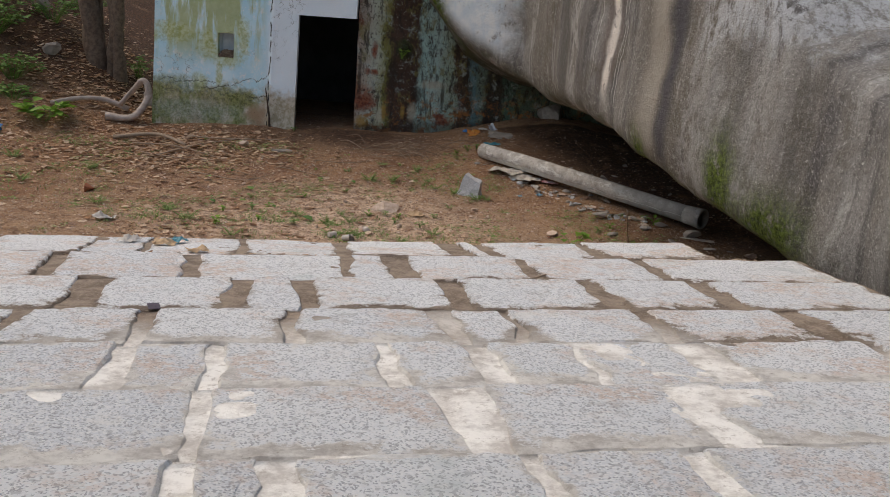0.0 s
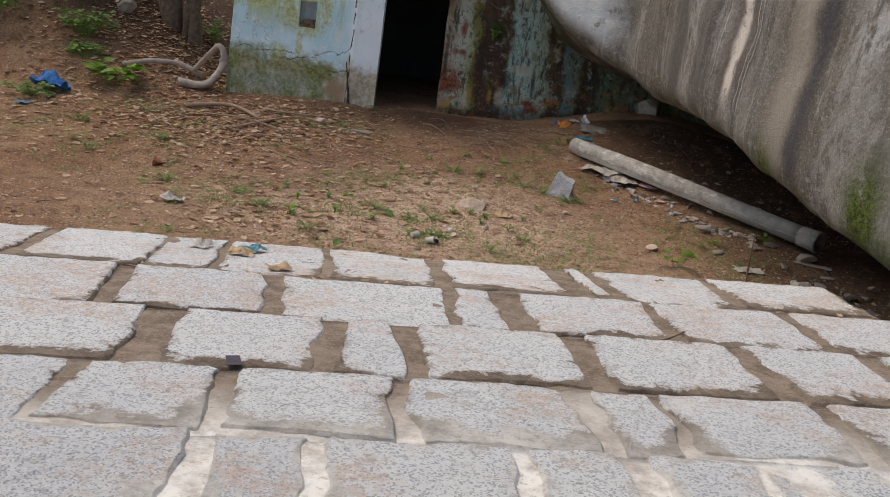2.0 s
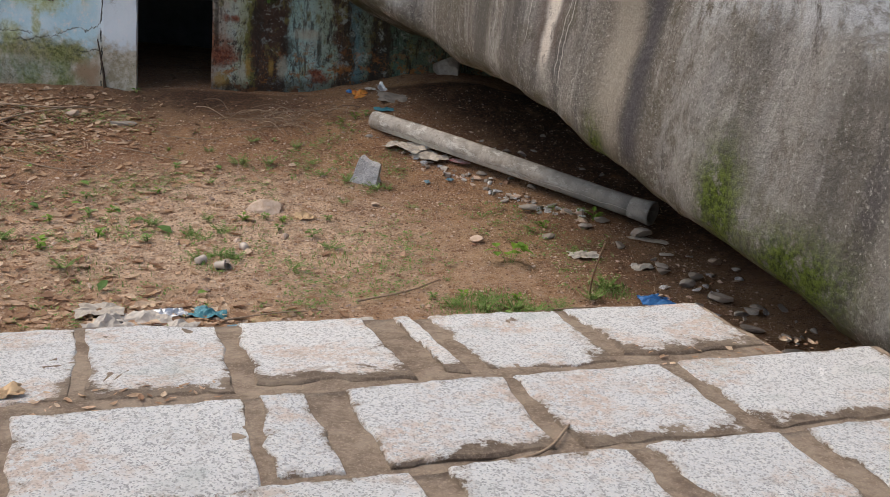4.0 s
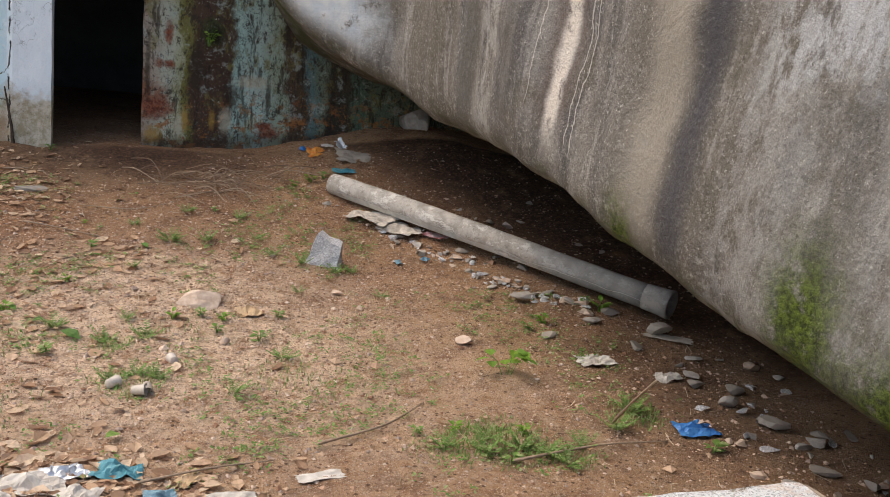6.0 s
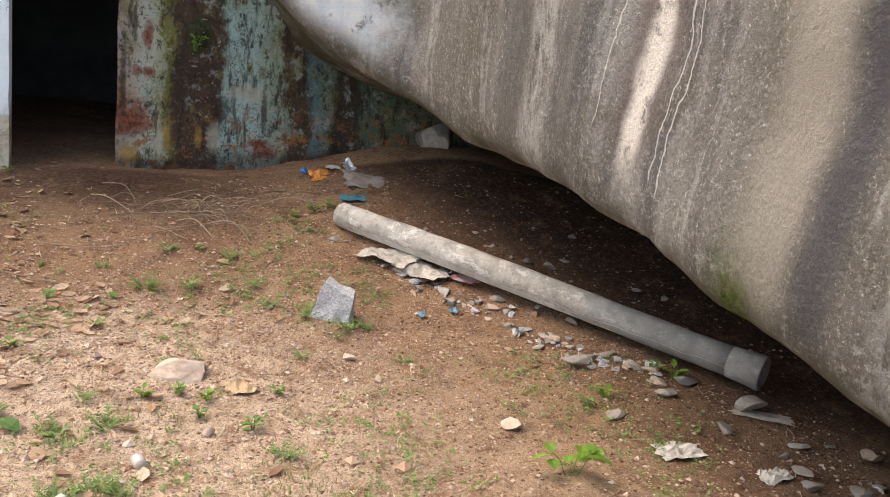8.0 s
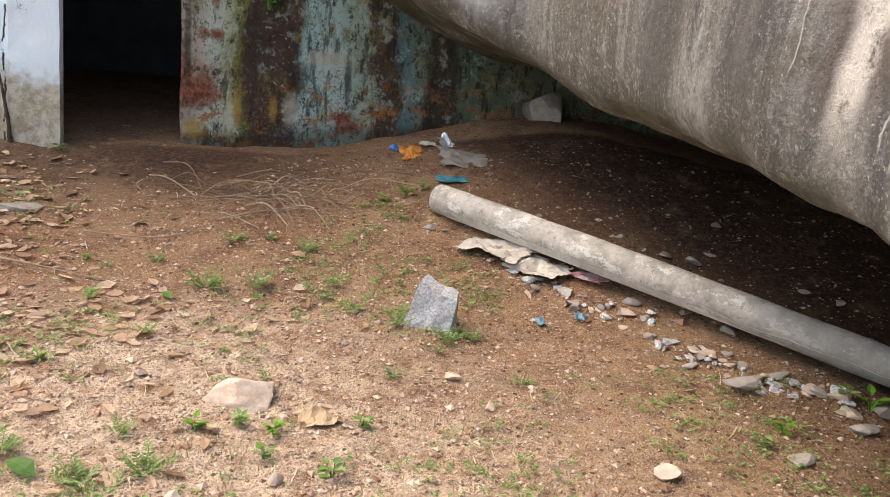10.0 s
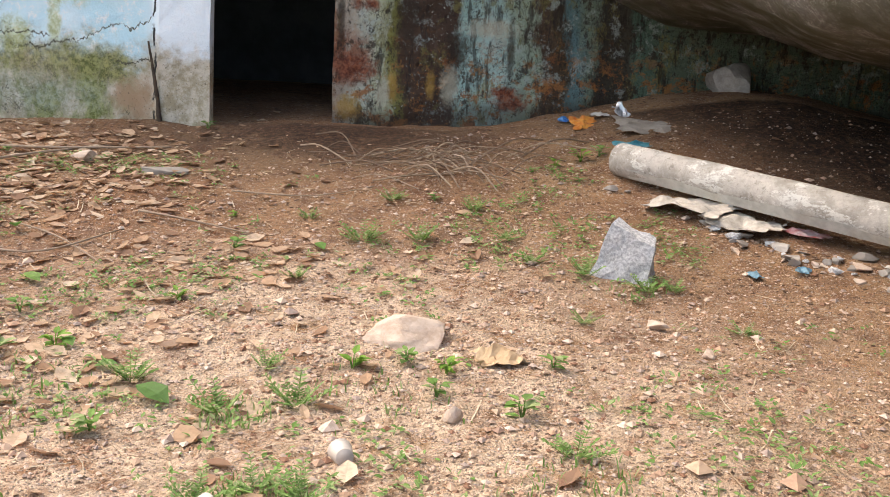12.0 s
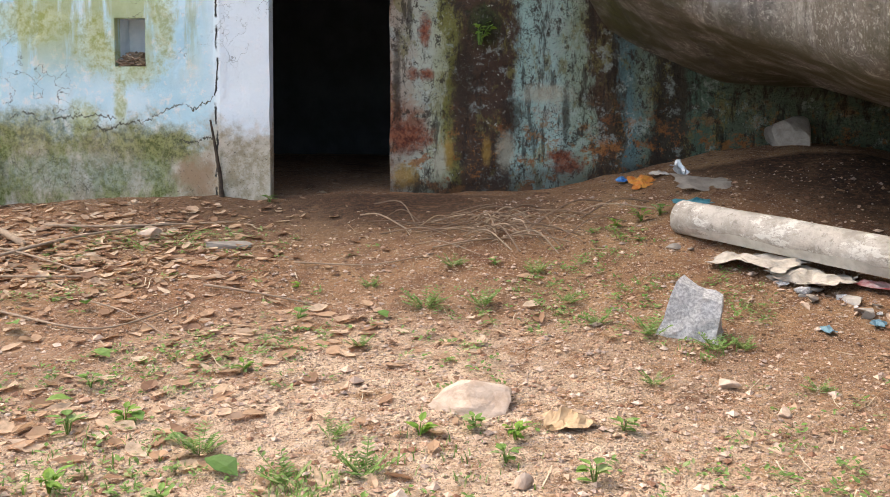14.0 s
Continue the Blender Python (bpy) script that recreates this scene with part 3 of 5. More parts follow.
def build_boulder():
    cols = lip_curve(260)
    prof = [(-7.0, -1.2, 0), (-5.5, -0.6, 0), (-4.0, -0.35, .5), (-2.8, -0.26, .85), (-1.8, -0.32, 1), (-1.1, -0.27, 1), (-0.6, -0.12, 1), (-0.28, -0.03, 1), (-0.1, 0.03, 1), (0.0, 0.12, 1), (0.05, 0.3, 1)]
    prof += [(0.07, 0.3 + 0.16 * i, 1) for i in range(1, 13)]
    prof += [(0.03, 2.5, 1), (-0.1, 2.9, 1), (-0.35, 3.4, 1), (-0.8, 4.0, 1), (-1.6, 4.7, 1), (-3.0, 5.4, 1), (-5.5, 5.9, 1), (-9.0, 6.1, 1)]
    verts, uvs, moss, lips = [], [], [], []
    n = len(cols)
    for i, (p, s) in enumerate(cols):
        a, b = cols[max(0, i - 6)][0], cols[min(n - 1, i + 6)][0]
        d = Vector((b.x - a.x, b.y - a.y)).normalized()
        out = Vector((d.y, -d.x))
        for off, dz, follow in prof:
            z = dz + (p.z if follow == 1 else lerp(0.05, p.z, follow))
            if off < 0 and dz < 0:
                z -= max(0.0, 0.53 * (min(p.z, 2.9) - 1.2)) * min(-off, 1.7)
            shoulder = steps(p.y, [(-30, 1.35), (-10.0, 1.4), (-8.3, 1.6), (-7.5, 1.9), (-7.0, 2.3), (-6.0, 3.0), (-4.5, 4.2), (-3.0, 9.0), (9.0, 9.0)])
            if z > shoulder and off > -0.3:
                over = z - shoulder
                z, off = shoulder + 0.45 * over, off - 1.3 * over
            elif z > shoulder and off < -0.3 and dz > 2:
                z, off = shoulder + 0.45 * (z - shoulder), off - 1.3 * (z - shoulder)
            if off > -0.3:
                lean = 0.03 * max(0, dz)
            else:
                lean = 0
            x, y = p.x + out.x * (off - lean), p.y + out.y * (off - lean)
            big = 0.10 * fbm(x, y, z, 0.55, 3) + 0.035 * fbm(x, y, z * 0.6, 2.2, 4) + 0.010 * fbm(x, y, z, 9.0, 3)
            x, y = x + out.x * big, y + out.y * big
            z += 0.05 * fbm(x, y, z + 9, 1.2, 3) if off <= 0 else 0.0
            verts.append((x, y, z))
            uvs.append((s, z))
            lips.append(p.z)
            m = bell(math.hypot((s - MOSS_A) / 0.20, (z - 0.66) / 0.36), 1.0) + bell(math.hypot((s - MOSS_B) / 0.42, (z - 0.36) / 0.26), 1.0) + 0.9 * bell(math.hypot((s - lip_s(4.37, -5.2)) / 0.10, (z - 0.72) / 0.22), 1.0) + 0.8 * bell(math.hypot((s - lip_s(1.75, -0.6)) / 0.25, (z - 2.0) / 0.5), 1.0)
            moss.append(min(1.0, 1.5 * m))
    w = len(prof)
    faces = [(i * w + j, (i + 1) * w + j, (i + 1) * w + j + 1, i * w + j + 1) for i in range(n - 1) for j in range(w - 1)]
    ob = raw("boulder", verts, faces, ROCK, True)
    layer = ob.data.uv_layers.new(name="UVMap")
    for loop in ob.data.loops:
        layer.data[loop.index].uv = uvs[loop.vertex_index]
    ob.data.attributes.new("lip", "FLOAT", "POINT").data.foreach_set("value", lips)
    ob.data.attributes.new("moss", "FLOAT", "POINT").data.foreach_set("value", moss)
    tagged(ob, "huge overhanging grey granite boulder with dark and white water streaks", "boulder")


build_boulder()


# ---- building ----
def wall_sheet(name, x0, x1, z0, z1, front, material, thick=0.45, holes=(), lump=0.012, step=0.06, tag="", side=True):
    """A wall with a lumpy front face. front(x, z): its y. holes: (x0, x1, z0, z1) cut right through."""
    nx, nz = max(2, round((x1 - x0) / step)), max(2, round((z1 - z0) / step))
    xs = sorted({round(lerp(x0, x1, i / nx), 4) for i in range(nx + 1)} | {round(v, 4) for h in holes for v in h[:2]})
    zs = sorted({round(lerp(z0, z1, i / nz), 4) for i in range(nz + 1)} | {round(v, 4) for h in holes for v in h[2:]})
    bm = bmesh.new()
    grid = {}
    for i, x in enumerate(xs):
        for j, z in enumerate(zs):
            y = front(x, z) + lump * fbm(x, 3, z, 2.0, 4) + 0.3 * lump * fbm(x, 3, z, 9.0, 3)
            grid[i, j, 0] = bm.verts.new((x + 0.4 * lump * fbm(x, 8, z, 4), y, z))
            grid[i, j, 1] = bm.verts.new((x, front(x, z) + thick, z))

    def solid(i, j):
        if not (0 <= i < len(xs) - 1 and 0 <= j < len(zs) - 1):
            return False
        cx, cz = (xs[i] + xs[i + 1]) / 2, (zs[j] + zs[j + 1]) / 2
        return not any(h[0] < cx < h[1] and h[2] < cz < h[3] for h in holes)

    for i in range(len(xs) - 1):
        for j in range(len(zs) - 1):
            if not solid(i, j):
                continue
            for side_ in (0, 1):
                bm.faces.new([grid[i, j, side_], grid[i + 1, j, side_], grid[i + 1, j + 1, side_], grid[i, j + 1, side_]])
            for (a, b), other in ((((i, j), (i + 1, j)), (i, j - 1)), (((i, j + 1), (i + 1, j + 1)), (i, j + 1)), (((i, j), (i, j + 1)), (i - 1, j)), (((i + 1, j), (i + 1, j + 1)), (i + 1, j))):
                if not solid(*other):
                    bm.faces.new([grid[*a, 0], grid[*b, 0], grid[*b, 1], grid[*a, 1]])
    return part(name, bm, material)


def front_left(x, z):
    return 0.0 + 0.07 * z - (0.02 if x > -0.9 else 0.0)


def front_right(x, z):
    return 0.22 + 0.15 * (x - 0.44) + 0.05 * z


DOOR_L, DOOR_R, DOOR_T = -0.475, 0.44, 1.76
wl = wall_sheet("wall_front", -2.8, 0.44, -0.3, 2.6, front_left, BLUE, thick=0.10, holes=((DOOR_L, DOOR_R, -0.3, DOOR_T), NICHE))
tagged(wl, "pale blue limewashed plaster wall with green algae and cracks", "wall", kind="structure")
wr = wall_sheet("wall_stained", 0.445, 6.5, -0.3, 2.9, front_right, STAINED, lump=0.03, holes=())
tagged(wr, "peeling turquoise plaster wall with black and rust stains", "wall", kind="structure")


def box_bm(x0, x1, y0, y1, z0, z1):
    bm = bmesh.new()
    bmesh.ops.create_cube(bm, size=1)
    for v in bm.verts:
        v.co = Vector((lerp(x0, x1, v.co.x + 0.5), lerp(y0, y1, v.co.y + 0.5), lerp(z0, z1, v.co.z + 0.5)))
    return bm


# room faces take the shade-darkened plaster, the side wall stays blue
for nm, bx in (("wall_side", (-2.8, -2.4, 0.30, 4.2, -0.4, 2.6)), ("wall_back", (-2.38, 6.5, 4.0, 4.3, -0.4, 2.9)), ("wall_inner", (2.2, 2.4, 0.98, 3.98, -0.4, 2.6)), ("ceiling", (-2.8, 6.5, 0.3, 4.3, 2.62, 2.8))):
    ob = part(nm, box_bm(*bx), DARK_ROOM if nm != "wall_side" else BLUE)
    tagged(ob, "plaster of a windowless room, coloured dark for its shade" if nm != "wall_side" else "pale blue limewashed plaster side wall", "wall" if nm != "ceiling" else "ceiling", kind="structure")


# ---- loose shapes ----
def surf(x, y):
    """The ground's height with its small unevenness."""
    return ground_z(x, y) + 0.035 * fbm(x, y, 0, 0.9) + 0.018 * fbm(x, y, 5, 4.0, 3)


def tube_bm(points, radii, sides=7, rough=0.0, bm=None, flat=1.0):
    bm = bm or bmesh.new()
    pts = [Vector(p) for p in points]
    rings = []
    for i, p in enumerate(pts):
        d = (pts[min(i + 1, len(pts) - 1)] - pts[max(i - 1, 0)]).normalized()
        side = d.cross(Vector((0.13, 0.21, 0.97))).normalized()
        up = side.cross(d)
        r = radii[i] if isinstance(radii, (list, tuple)) else radii
        ring = []
        for k in range(sides):
            a = 2 * math.pi * k / sides
            q = p + (side * math.cos(a) + up * math.sin(a) * flat) * r
            if rough:
                q += (q - p) * rough * fbm(q.x, q.y, q.z, 1.2 / max(r, 0.02), 3)
            ring.append(bm.verts.new(q))
        rings.append(ring)
    for a, b in zip(rings, rings[1:]):
        for k in range(sides):
            bm.faces.new([a[k], a[(k + 1) % sides], b[(k + 1) % sides], b[k]])
    bm.faces.new(rings[0][::-1])
    bm.faces.new(rings[-1])
    return bm


def smooth_line(points, n):
    pts = [Vector(p) for p in points]
    pts = [2 * pts[0] - pts[1], *pts, 2 * pts[-1] - pts[-2]]
    out = []
    for i in range(1, len(pts) - 2):
        p0, p1, p2, p3 = pts[i - 1:i + 3]
        for j in range(n):
            t = j / n
            out.append(0.5 * (2 * p1 + (p2 - p0) * t + (2 * p0 - 5 * p1 + 4 * p2 - p3) * t * t + (3 * p1 - p0 - 3 * p2 + p3) * t ** 3))
    return out + [pts[-2]]


def rock_bm(sx, sy, sz, seed, sub=3, facet=0.4):
    bm = bmesh.new()
    bmesh.ops.create_icosphere(bm, subdivisions=sub, radius=1)
    rng = random.Random(seed)
    planes = []
    for _ in range(12):
        v = Vector((rng.gauss(0, 1), rng.gauss(0, 1), rng.gauss(0, 1))).normalized()
        planes.append((v, rng.uniform(1 - facet * 1.6, 1 - facet * 0.4)))
    for v in bm.verts:
        p = v.co.copy()
        for nrm, d in planes:
            over = p.dot(nrm) - d
            if over > 0:
                p -= nrm * over * 0.92
        p *= 1 + 0.10 * fbm(p.x + seed, p.y, p.z, 1.5, 4)
        v.co = Vector((p.x * sx, p.y * sy, p.z * sz))
    return bm


def place(ob, x, y, z, rz=0.0, rx=0.0, ry=0.0):
    ob.matrix_basis = pose(x, y, z, rx, ry, rz)
    return ob


def sheet_bm(w, d, seed, crumple=0.35, n=12, thick=0.002, ragged=0.2):
    """A crumpled thin sheet of cloth, foil or plastic, with both sides."""
    rng = random.Random(seed)
    bm = bmesh.new()
    top = {}
    for i in range(n + 1):
        for j in range(n + 1):
            u, v = i / n - 0.5, j / n - 0.5
            edge = max(abs(u), abs(v)) * 2
            k = 1 + ragged * fbm(u * 3 + seed, v * 3, 1, 1.5, 3) * edge
            h = 0.45 + 0.8 * fbm(u * 2.4 + seed * 1.7, v * 2.4, 7.3, 1.0, 1) + 0.45 * fbm(u * 5.5 + seed * 2.3, v * 5.5, 3.1, 1.0, 1)
            z = crumple * min(w, d) * max(0.0, h * (1.1 - 0.6 * edge) + 0.05)
            top[i, j] = bm.verts.new((u * w * k + 0.06 * w * fbm(u * 5, v * 5, seed, 1), v * d * k + 0.06 * d * fbm(u * 5, v * 5, seed + 9, 1), z + 0.004))
    low = {k: bm.verts.new((v.co.x, v.co.y, v.co.z - thick)) for k, v in top.items()}
    for i in range(n):
        for j in range(n):
            q = [(i, j), (i + 1, j), (i + 1, j + 1), (i, j + 1)]
            bm.faces.new([top[k] for k in q])
            bm.faces.new([low[k] for k in reversed(q)])
    rim = [(i, 0) for i in range(n)] + [(n, j) for j in range(n)] + [(i, n) for i in range(n, 0, -1)] + [(0, j) for j in range(n, 0, -1)]
    for a, b in zip(rim, rim[1:] + rim[:1]):
        bm.faces.new([top[a], low[a], low[b], top[b]])
    return bm


# ---- more materials ----
def per_island(name, colors, rough=0.85, scale=30, bump=0.3, through=0.0):
    k = Mat(name, rough)
    v = k.island()
    c = colors[0]
    for i, q in enumerate(colors[1:], 1):
        c = k.mix(k.ramp(v, i / len(colors) - 0.02, i / len(colors) + 0.02, False), c, q)
    c = k.mix(k.math("MULTIPLY", k.ramp(k.noise(scale, 4), 0.4, 0.7), 0.45), c, tuple(0.5 * q for q in colors[0]))
    k.color(c)
    if through:
        thin = k.node("ShaderNodeBsdfTranslucent", Color=c)
        both = k.node("ShaderNodeMixShader", i0=through, i1=k.b.outputs[0], i2=thin.outputs[0])
        k.t.links.new(both.outputs[0], k.t.nodes["Material Output"].inputs["Surface"])
    if bump:
        k.bump(k.noise(scale * 3, 4), bump, 0.003)
    return k.m


DRY = per_island("dry_leaf_brown", [(0.56, 0.36, 0.23), (0.72, 0.52, 0.37), (0.40, 0.24, 0.15), (0.74, 0.55, 0.39), (0.56, 0.37, 0.24), (0.80, 0.63, 0.47), (0.34, 0.20, 0.13)], through=0.35)
FRESH = per_island("fresh_leaf_green", [(0.13, 0.25, 0.05), (0.18, 0.32, 0.07), (0.10, 0.20, 0.045), (0.24, 0.38, 0.09)], 0.6, 40, 0.2, 0.3)
GRASS = per_island("grass_green", [(0.20, 0.34, 0.08), (0.27, 0.40, 0.13), (0.38, 0.44, 0.20), (0.16, 0.27, 0.07)], 0.7, 40, 0.0, 0.35)
LIME = per_island("bright_leaf_green", [(0.20, 0.36, 0.05), (0.26, 0.42, 0.06), (0.16, 0.30, 0.04)], 0.55, 40, 0.2, 0.35)
CROWN = per_island("tree_leaf", [(0.05, 0.09, 0.02), (0.07, 0.12, 0.025), (0.04, 0.075, 0.018)], 0.6, 20, 0.0)
GRIT = per_island("gravel_mixed", [(0.50, 0.31, 0.21), (0.64, 0.47, 0.36), (0.26, 0.13, 0.08), (0.68, 0.53, 0.43), (0.40, 0.30, 0.25), (0.56, 0.38, 0.26)], 0.9, 40, 0.4)
TWIG = per_island("dry_twig", [(0.28, 0.19, 0.13), (0.38, 0.28, 0.20), (0.20, 0.135, 0.095)], 0.85, 30, 0.4)
BARK = simple("tree_bark", (0.10, 0.068, 0.05), (0.19, 0.135, 0.10), 14, 0.95, 0.9)
ROOT = simple("pale_root", (0.36, 0.28, 0.23), (0.50, 0.41, 0.36), 9, 0.85, 0.5)
GREYROCK = simple("grey_granite_stone", (0.36, 0.35, 0.36), (0.78, 0.76, 0.76), 70, 0.85, 1.0)
TANROCK = simple("beige_stone", (0.50, 0.36, 0.27), (0.66, 0.52, 0.42), 18, 0.9, 0.6)
RUBBLE = simple("dusty_rubble", (0.36, 0.31, 0.27), (0.54, 0.49, 0.44), 14, 0.9, 0.7, "object", coat=(0.28, 0.235, 0.20))
DARKROCK = simple("dull_shaded_stone", (0.24, 0.20, 0.17), (0.34, 0.30, 0.26), 9, 0.9, 0.8)
CLOTH = simple("dusty_rag", (0.42, 0.36, 0.30), (0.60, 0.54, 0.47), 20, 0.95, 0.4)
PAPER = simple("pale_paper", (0.46, 0.41, 0.36), (0.68, 0.63, 0.57), 12, 0.8, 0.3)
BLUEBAG = simple("blue_plastic", (0.015, 0.10, 0.34), (0.07, 0.24, 0.55), 14, 0.35, 0.2)
TEALBAG = simple("teal_plastic", (0.03, 0.16, 0.20), (0.10, 0.30, 0.36), 14, 0.35, 0.2)
FOIL = simple("silver_foil", (0.55, 0.56, 0.58), (0.78, 0.78, 0.80), 20, 0.3, 0.2, metal=0.6)
ORANGE = simple("orange_wrapper", (0.60, 0.17, 0.04), (0.70, 0.34, 0.08), 25, 0.4, 0.2)
REDPACK = simple("red_white_wrapper", (0.50, 0.06, 0.06), (0.75, 0.66, 0.62), 9, 0.4, 0.2)
CUP = simple("dirty_clear_plastic", (0.58, 0.49, 0.42), (0.74, 0.65, 0.57), 14, 0.25, 0.1)
CUP.node_tree.nodes["Principled BSDF"].inputs["Transmission Weight"].default_value = 0.2
BLUEBIT = simple("faded_blue_plastic", (0.10, 0.20, 0.27), (0.18, 0.30, 0.36), 20, 0.4, 0.2)
TAN = simple("tan_crumpled_leaf", (0.46, 0.30, 0.17), (0.60, 0.43, 0.27), 20, 0.9, 0.5)
WOOD = simple("dark_weathered_wood", (0.05, 0.035, 0.025), (0.12, 0.085, 0.06), 18, 0.9, 0.8)
BRICKRED = simple("red_brick_lump", (0.30, 0.10, 0.05), (0.38, 0.15, 0.08), 20, 0.9, 0.6)
CRUST = simple("lime_crust", (0.50, 0.48, 0.44), (0.66, 0.64, 0.60), 14, 0.9, 0.6)
BLACKPACK = simple("dark_printed_packet", (0.03, 0.02, 0.03), (0.10, 0.07, 0.09), 40, 0.4, 0.1)

# ---- niche ----
nb = bmesh.new()
x0, x1, z0, z1 = NICHE
yb = 0.36
vs = {k: nb.verts.new(p) for k, p in dict(a=(x0 - .01, .1, z0 - .01), b=(x1 + .01, .1, z0 - .01), c=(x1 + .01, .1, z1 + .01), d=(x0 - .01, .1, z1 + .01), e=(x0, yb, z0), f=(x1, yb, z0), g=(x1, yb, z1), h=(x0, yb, z1)).items()}
for q in ("abfe", "bcgf", "cdhg", "daeh", "efgh"):
    nb.faces.new([vs[k] for k in q])
PALE = simple("pale_blue_limewash", (0.60, 0.68, 0.74), (0.76, 0.82, 0.86), 8, 0.9, 0.4)
tagged(part("wall_niche", nb, PALE), "small square lamp niche in blue plaster wall", "niche", kind="structure")
deb = bmesh.new()
rng = random.Random(5)
for i in range(190):
    x, y = rng.uniform(x0 + .015, x1 - .015), rng.uniform(0.07, 0.33)
    top = 0.30 * (z1 - z0) * min(1.0, 0.45 + (y - 0.07) * 5)
    h = rng.uniform(0.0, top)
    bx, by = min(max(x + rng.uniform(-.07, .07), x0 + .012), x1 - .012), min(max(y + rng.uniform(-.04, .04), .06), .34)
    tube_bm([(x, y, z0 + h), (bx, by, z0 + max(.005, h + rng.uniform(-.03, .03)))], rng.uniform(.004, .011), 4, 0, deb)
tagged(part("niche_debris", deb, TWIG), "brown twigs and dirt heaped in the wall niche", "debris", kind="stuff")

# ---- pipe ----
PIPE_A, PIPE_B, PIPE_R = Vector((2.60, -1.14, 0.0)), Vector((5.40, -3.76, -0.24)), 0.108
PIPE_A.z = surf(PIPE_A.x, PIPE_A.y) + 0.09
pipe = tagged(new("cement_pipe"), "long grey cement pipe lying on the soil beside rubble", "pipe")
axis = (PIPE_B - PIPE_A).normalized()
side = axis.cross(Vector((0, 0, 1))).normalized()
upv = side.cross(axis)


def pipe_ring(bm, at, r, n=28):
    p = PIPE_A + axis * at
    p = p + Vector((0, 0, 0.012 * math.sin(at * 1.3)))
    return [bm.verts.new(p + (side * math.cos(2 * math.pi * k / n) + upv * math.sin(2 * math.pi * k / n)) * r) for k in range(n)]


def lathe(rings, bm):
    for a, b in zip(rings, rings[1:]):
        for k in range(len(a)):
            bm.faces.new([a[k], a[(k + 1) % len(a)], b[(k + 1) % len(a)], b[k]])


LEN = (PIPE_B - PIPE_A).length
bm = bmesh.new()
outer = [pipe_ring(bm, at, r) for at, r in [(0.0, PIPE_R - 0.004), (0.008, PIPE_R)] + [(LEN * i / 20, PIPE_R + 0.002 * math.sin(i * 2.1)) for i in range(1, 19)] + [(LEN - 0.2, PIPE_R)]]
inner = [pipe_ring(bm, at, PIPE_R - 0.022) for at in (LEN - 0.2, LEN * 0.5, 0.008)]
lathe(outer + inner + [outer[0]], bm)
part("barrel", bm, CEMENT, pipe, "", True)
bm = bmesh.new()
col = [pipe_ring(bm, at, r) for at, r in ((LEN - 0.24, PIPE_R + 0.004), (LEN - 0.1, PIPE_R + 0.01), (LEN - 0.01, PIPE_R + 0.02), (LEN, PIPE_R + 0.014), (LEN, PIPE_R - 0.012), (LEN - 0.24, PIPE_R - 0.03))]
lathe(col + [col[0]], bm)
part("collar", bm, CEMENT, pipe, "dark flared socket end", True)
bm = bmesh.new()
nseg = 60
for i in range(nseg):
    a0, a1 = 0.15 + (LEN - 0.35) * i / nseg, 0.15 + (LEN - 0.35) * (i + 1) / nseg
    quad = []
    for at in (a0, a1):
        w = 0.35 + 0.25 * fbm(at, 2, 1, 3.0, 3)
        for ang in (-0.95, -0.62 + w):
            p = PIPE_A + axis * at + (side * math.cos(ang) + upv * math.sin(ang)) * (PIPE_R + 0.004)
            quad.append(p)
    bm.faces.new([bm.verts.new(quad[k]) for k in (0, 1, 3, 2)])
part("lime_crust", bm, CRUST, pipe, "white lime crust along the underside")


# ---- stones ----
def stone(name, x, y, sx, sy, sz, seed, mat, label, sink=0.3, rz=0.0, rx=0.0, sub=3, facet=0.45, group="", z=None):
    ob = part(name, rock_bm(sx / 2, sy / 2, sz / 2, seed, sub, facet), mat)
    place(ob, x, y, (surf(x, y) if z is None else z) + sz * (0.5 - sink), rz, rx)
    return tagged(ob, label, "stone", group)


bm = bmesh.new()
shape = [(-0.20, -0.10), (0.13, -0.12), (0.16, 0.08), (-0.16, 0.11)]
tops = [(-0.09, -0.05, 0.265), (0.135, -0.06, 0.16), (0.12, 0.04, 0.18), (-0.06, 0.05, 0.28)]
lo = [bm.verts.new((x, y, -0.06)) for x, y in shape]
hi = [bm.verts.new(p) for p in tops]
bm.faces.new(lo[::-1]), bm.faces.new(hi)
for k in range(4):
    bm.faces.new([lo[k], lo[(k + 1) % 4], hi[(k + 1) % 4], hi[k]])
bmesh.ops.subdivide_edges(bm, edges=bm.edges[:], cuts=4, use_grid_fill=True)
for v in bm.verts:
    v.co += Vector((1, 1, 1)) * 0.012 * fbm(v.co.x, v.co.y, v.co.z, 9, 4) + v.co.normalized() * 0.02 * fbm(v.co.x, v.co.y + 3, v.co.z, 5, 3)
tagged(place(part("grey_stone", bm, GREYROCK), 2.53, -2.68, surf(2.53, -2.68), -12), "angular upright grey granite stone among green weeds", "stone")
stone("flat_stone", 1.52, -3.62, 0.40, 0.32, 0.22, 11, TANROCK, "flat rounded beige stone half sunk in sandy soil", 0.46, 10, sub=4, facet=0.24)
stone("boulder_block", 3.62, 0.62, 0.66, 0.5, 0.56, 27, RUBBLE, "squarish shaded stone block wedged under the overhang", 0.30, 20, facet=0.5)
stone("small_stone", 2.62, -3.30, 0.11, 0.10, 0.09, 31, TANROCK, "fist-sized pale stone on the soil", 0.3, sub=2)
stone("small_stone", 2.80, -3.60, 0.13, 0.10, 0.06, 32, TANROCK, "flat pale chip of stone on the soil", 0.3, sub=2)
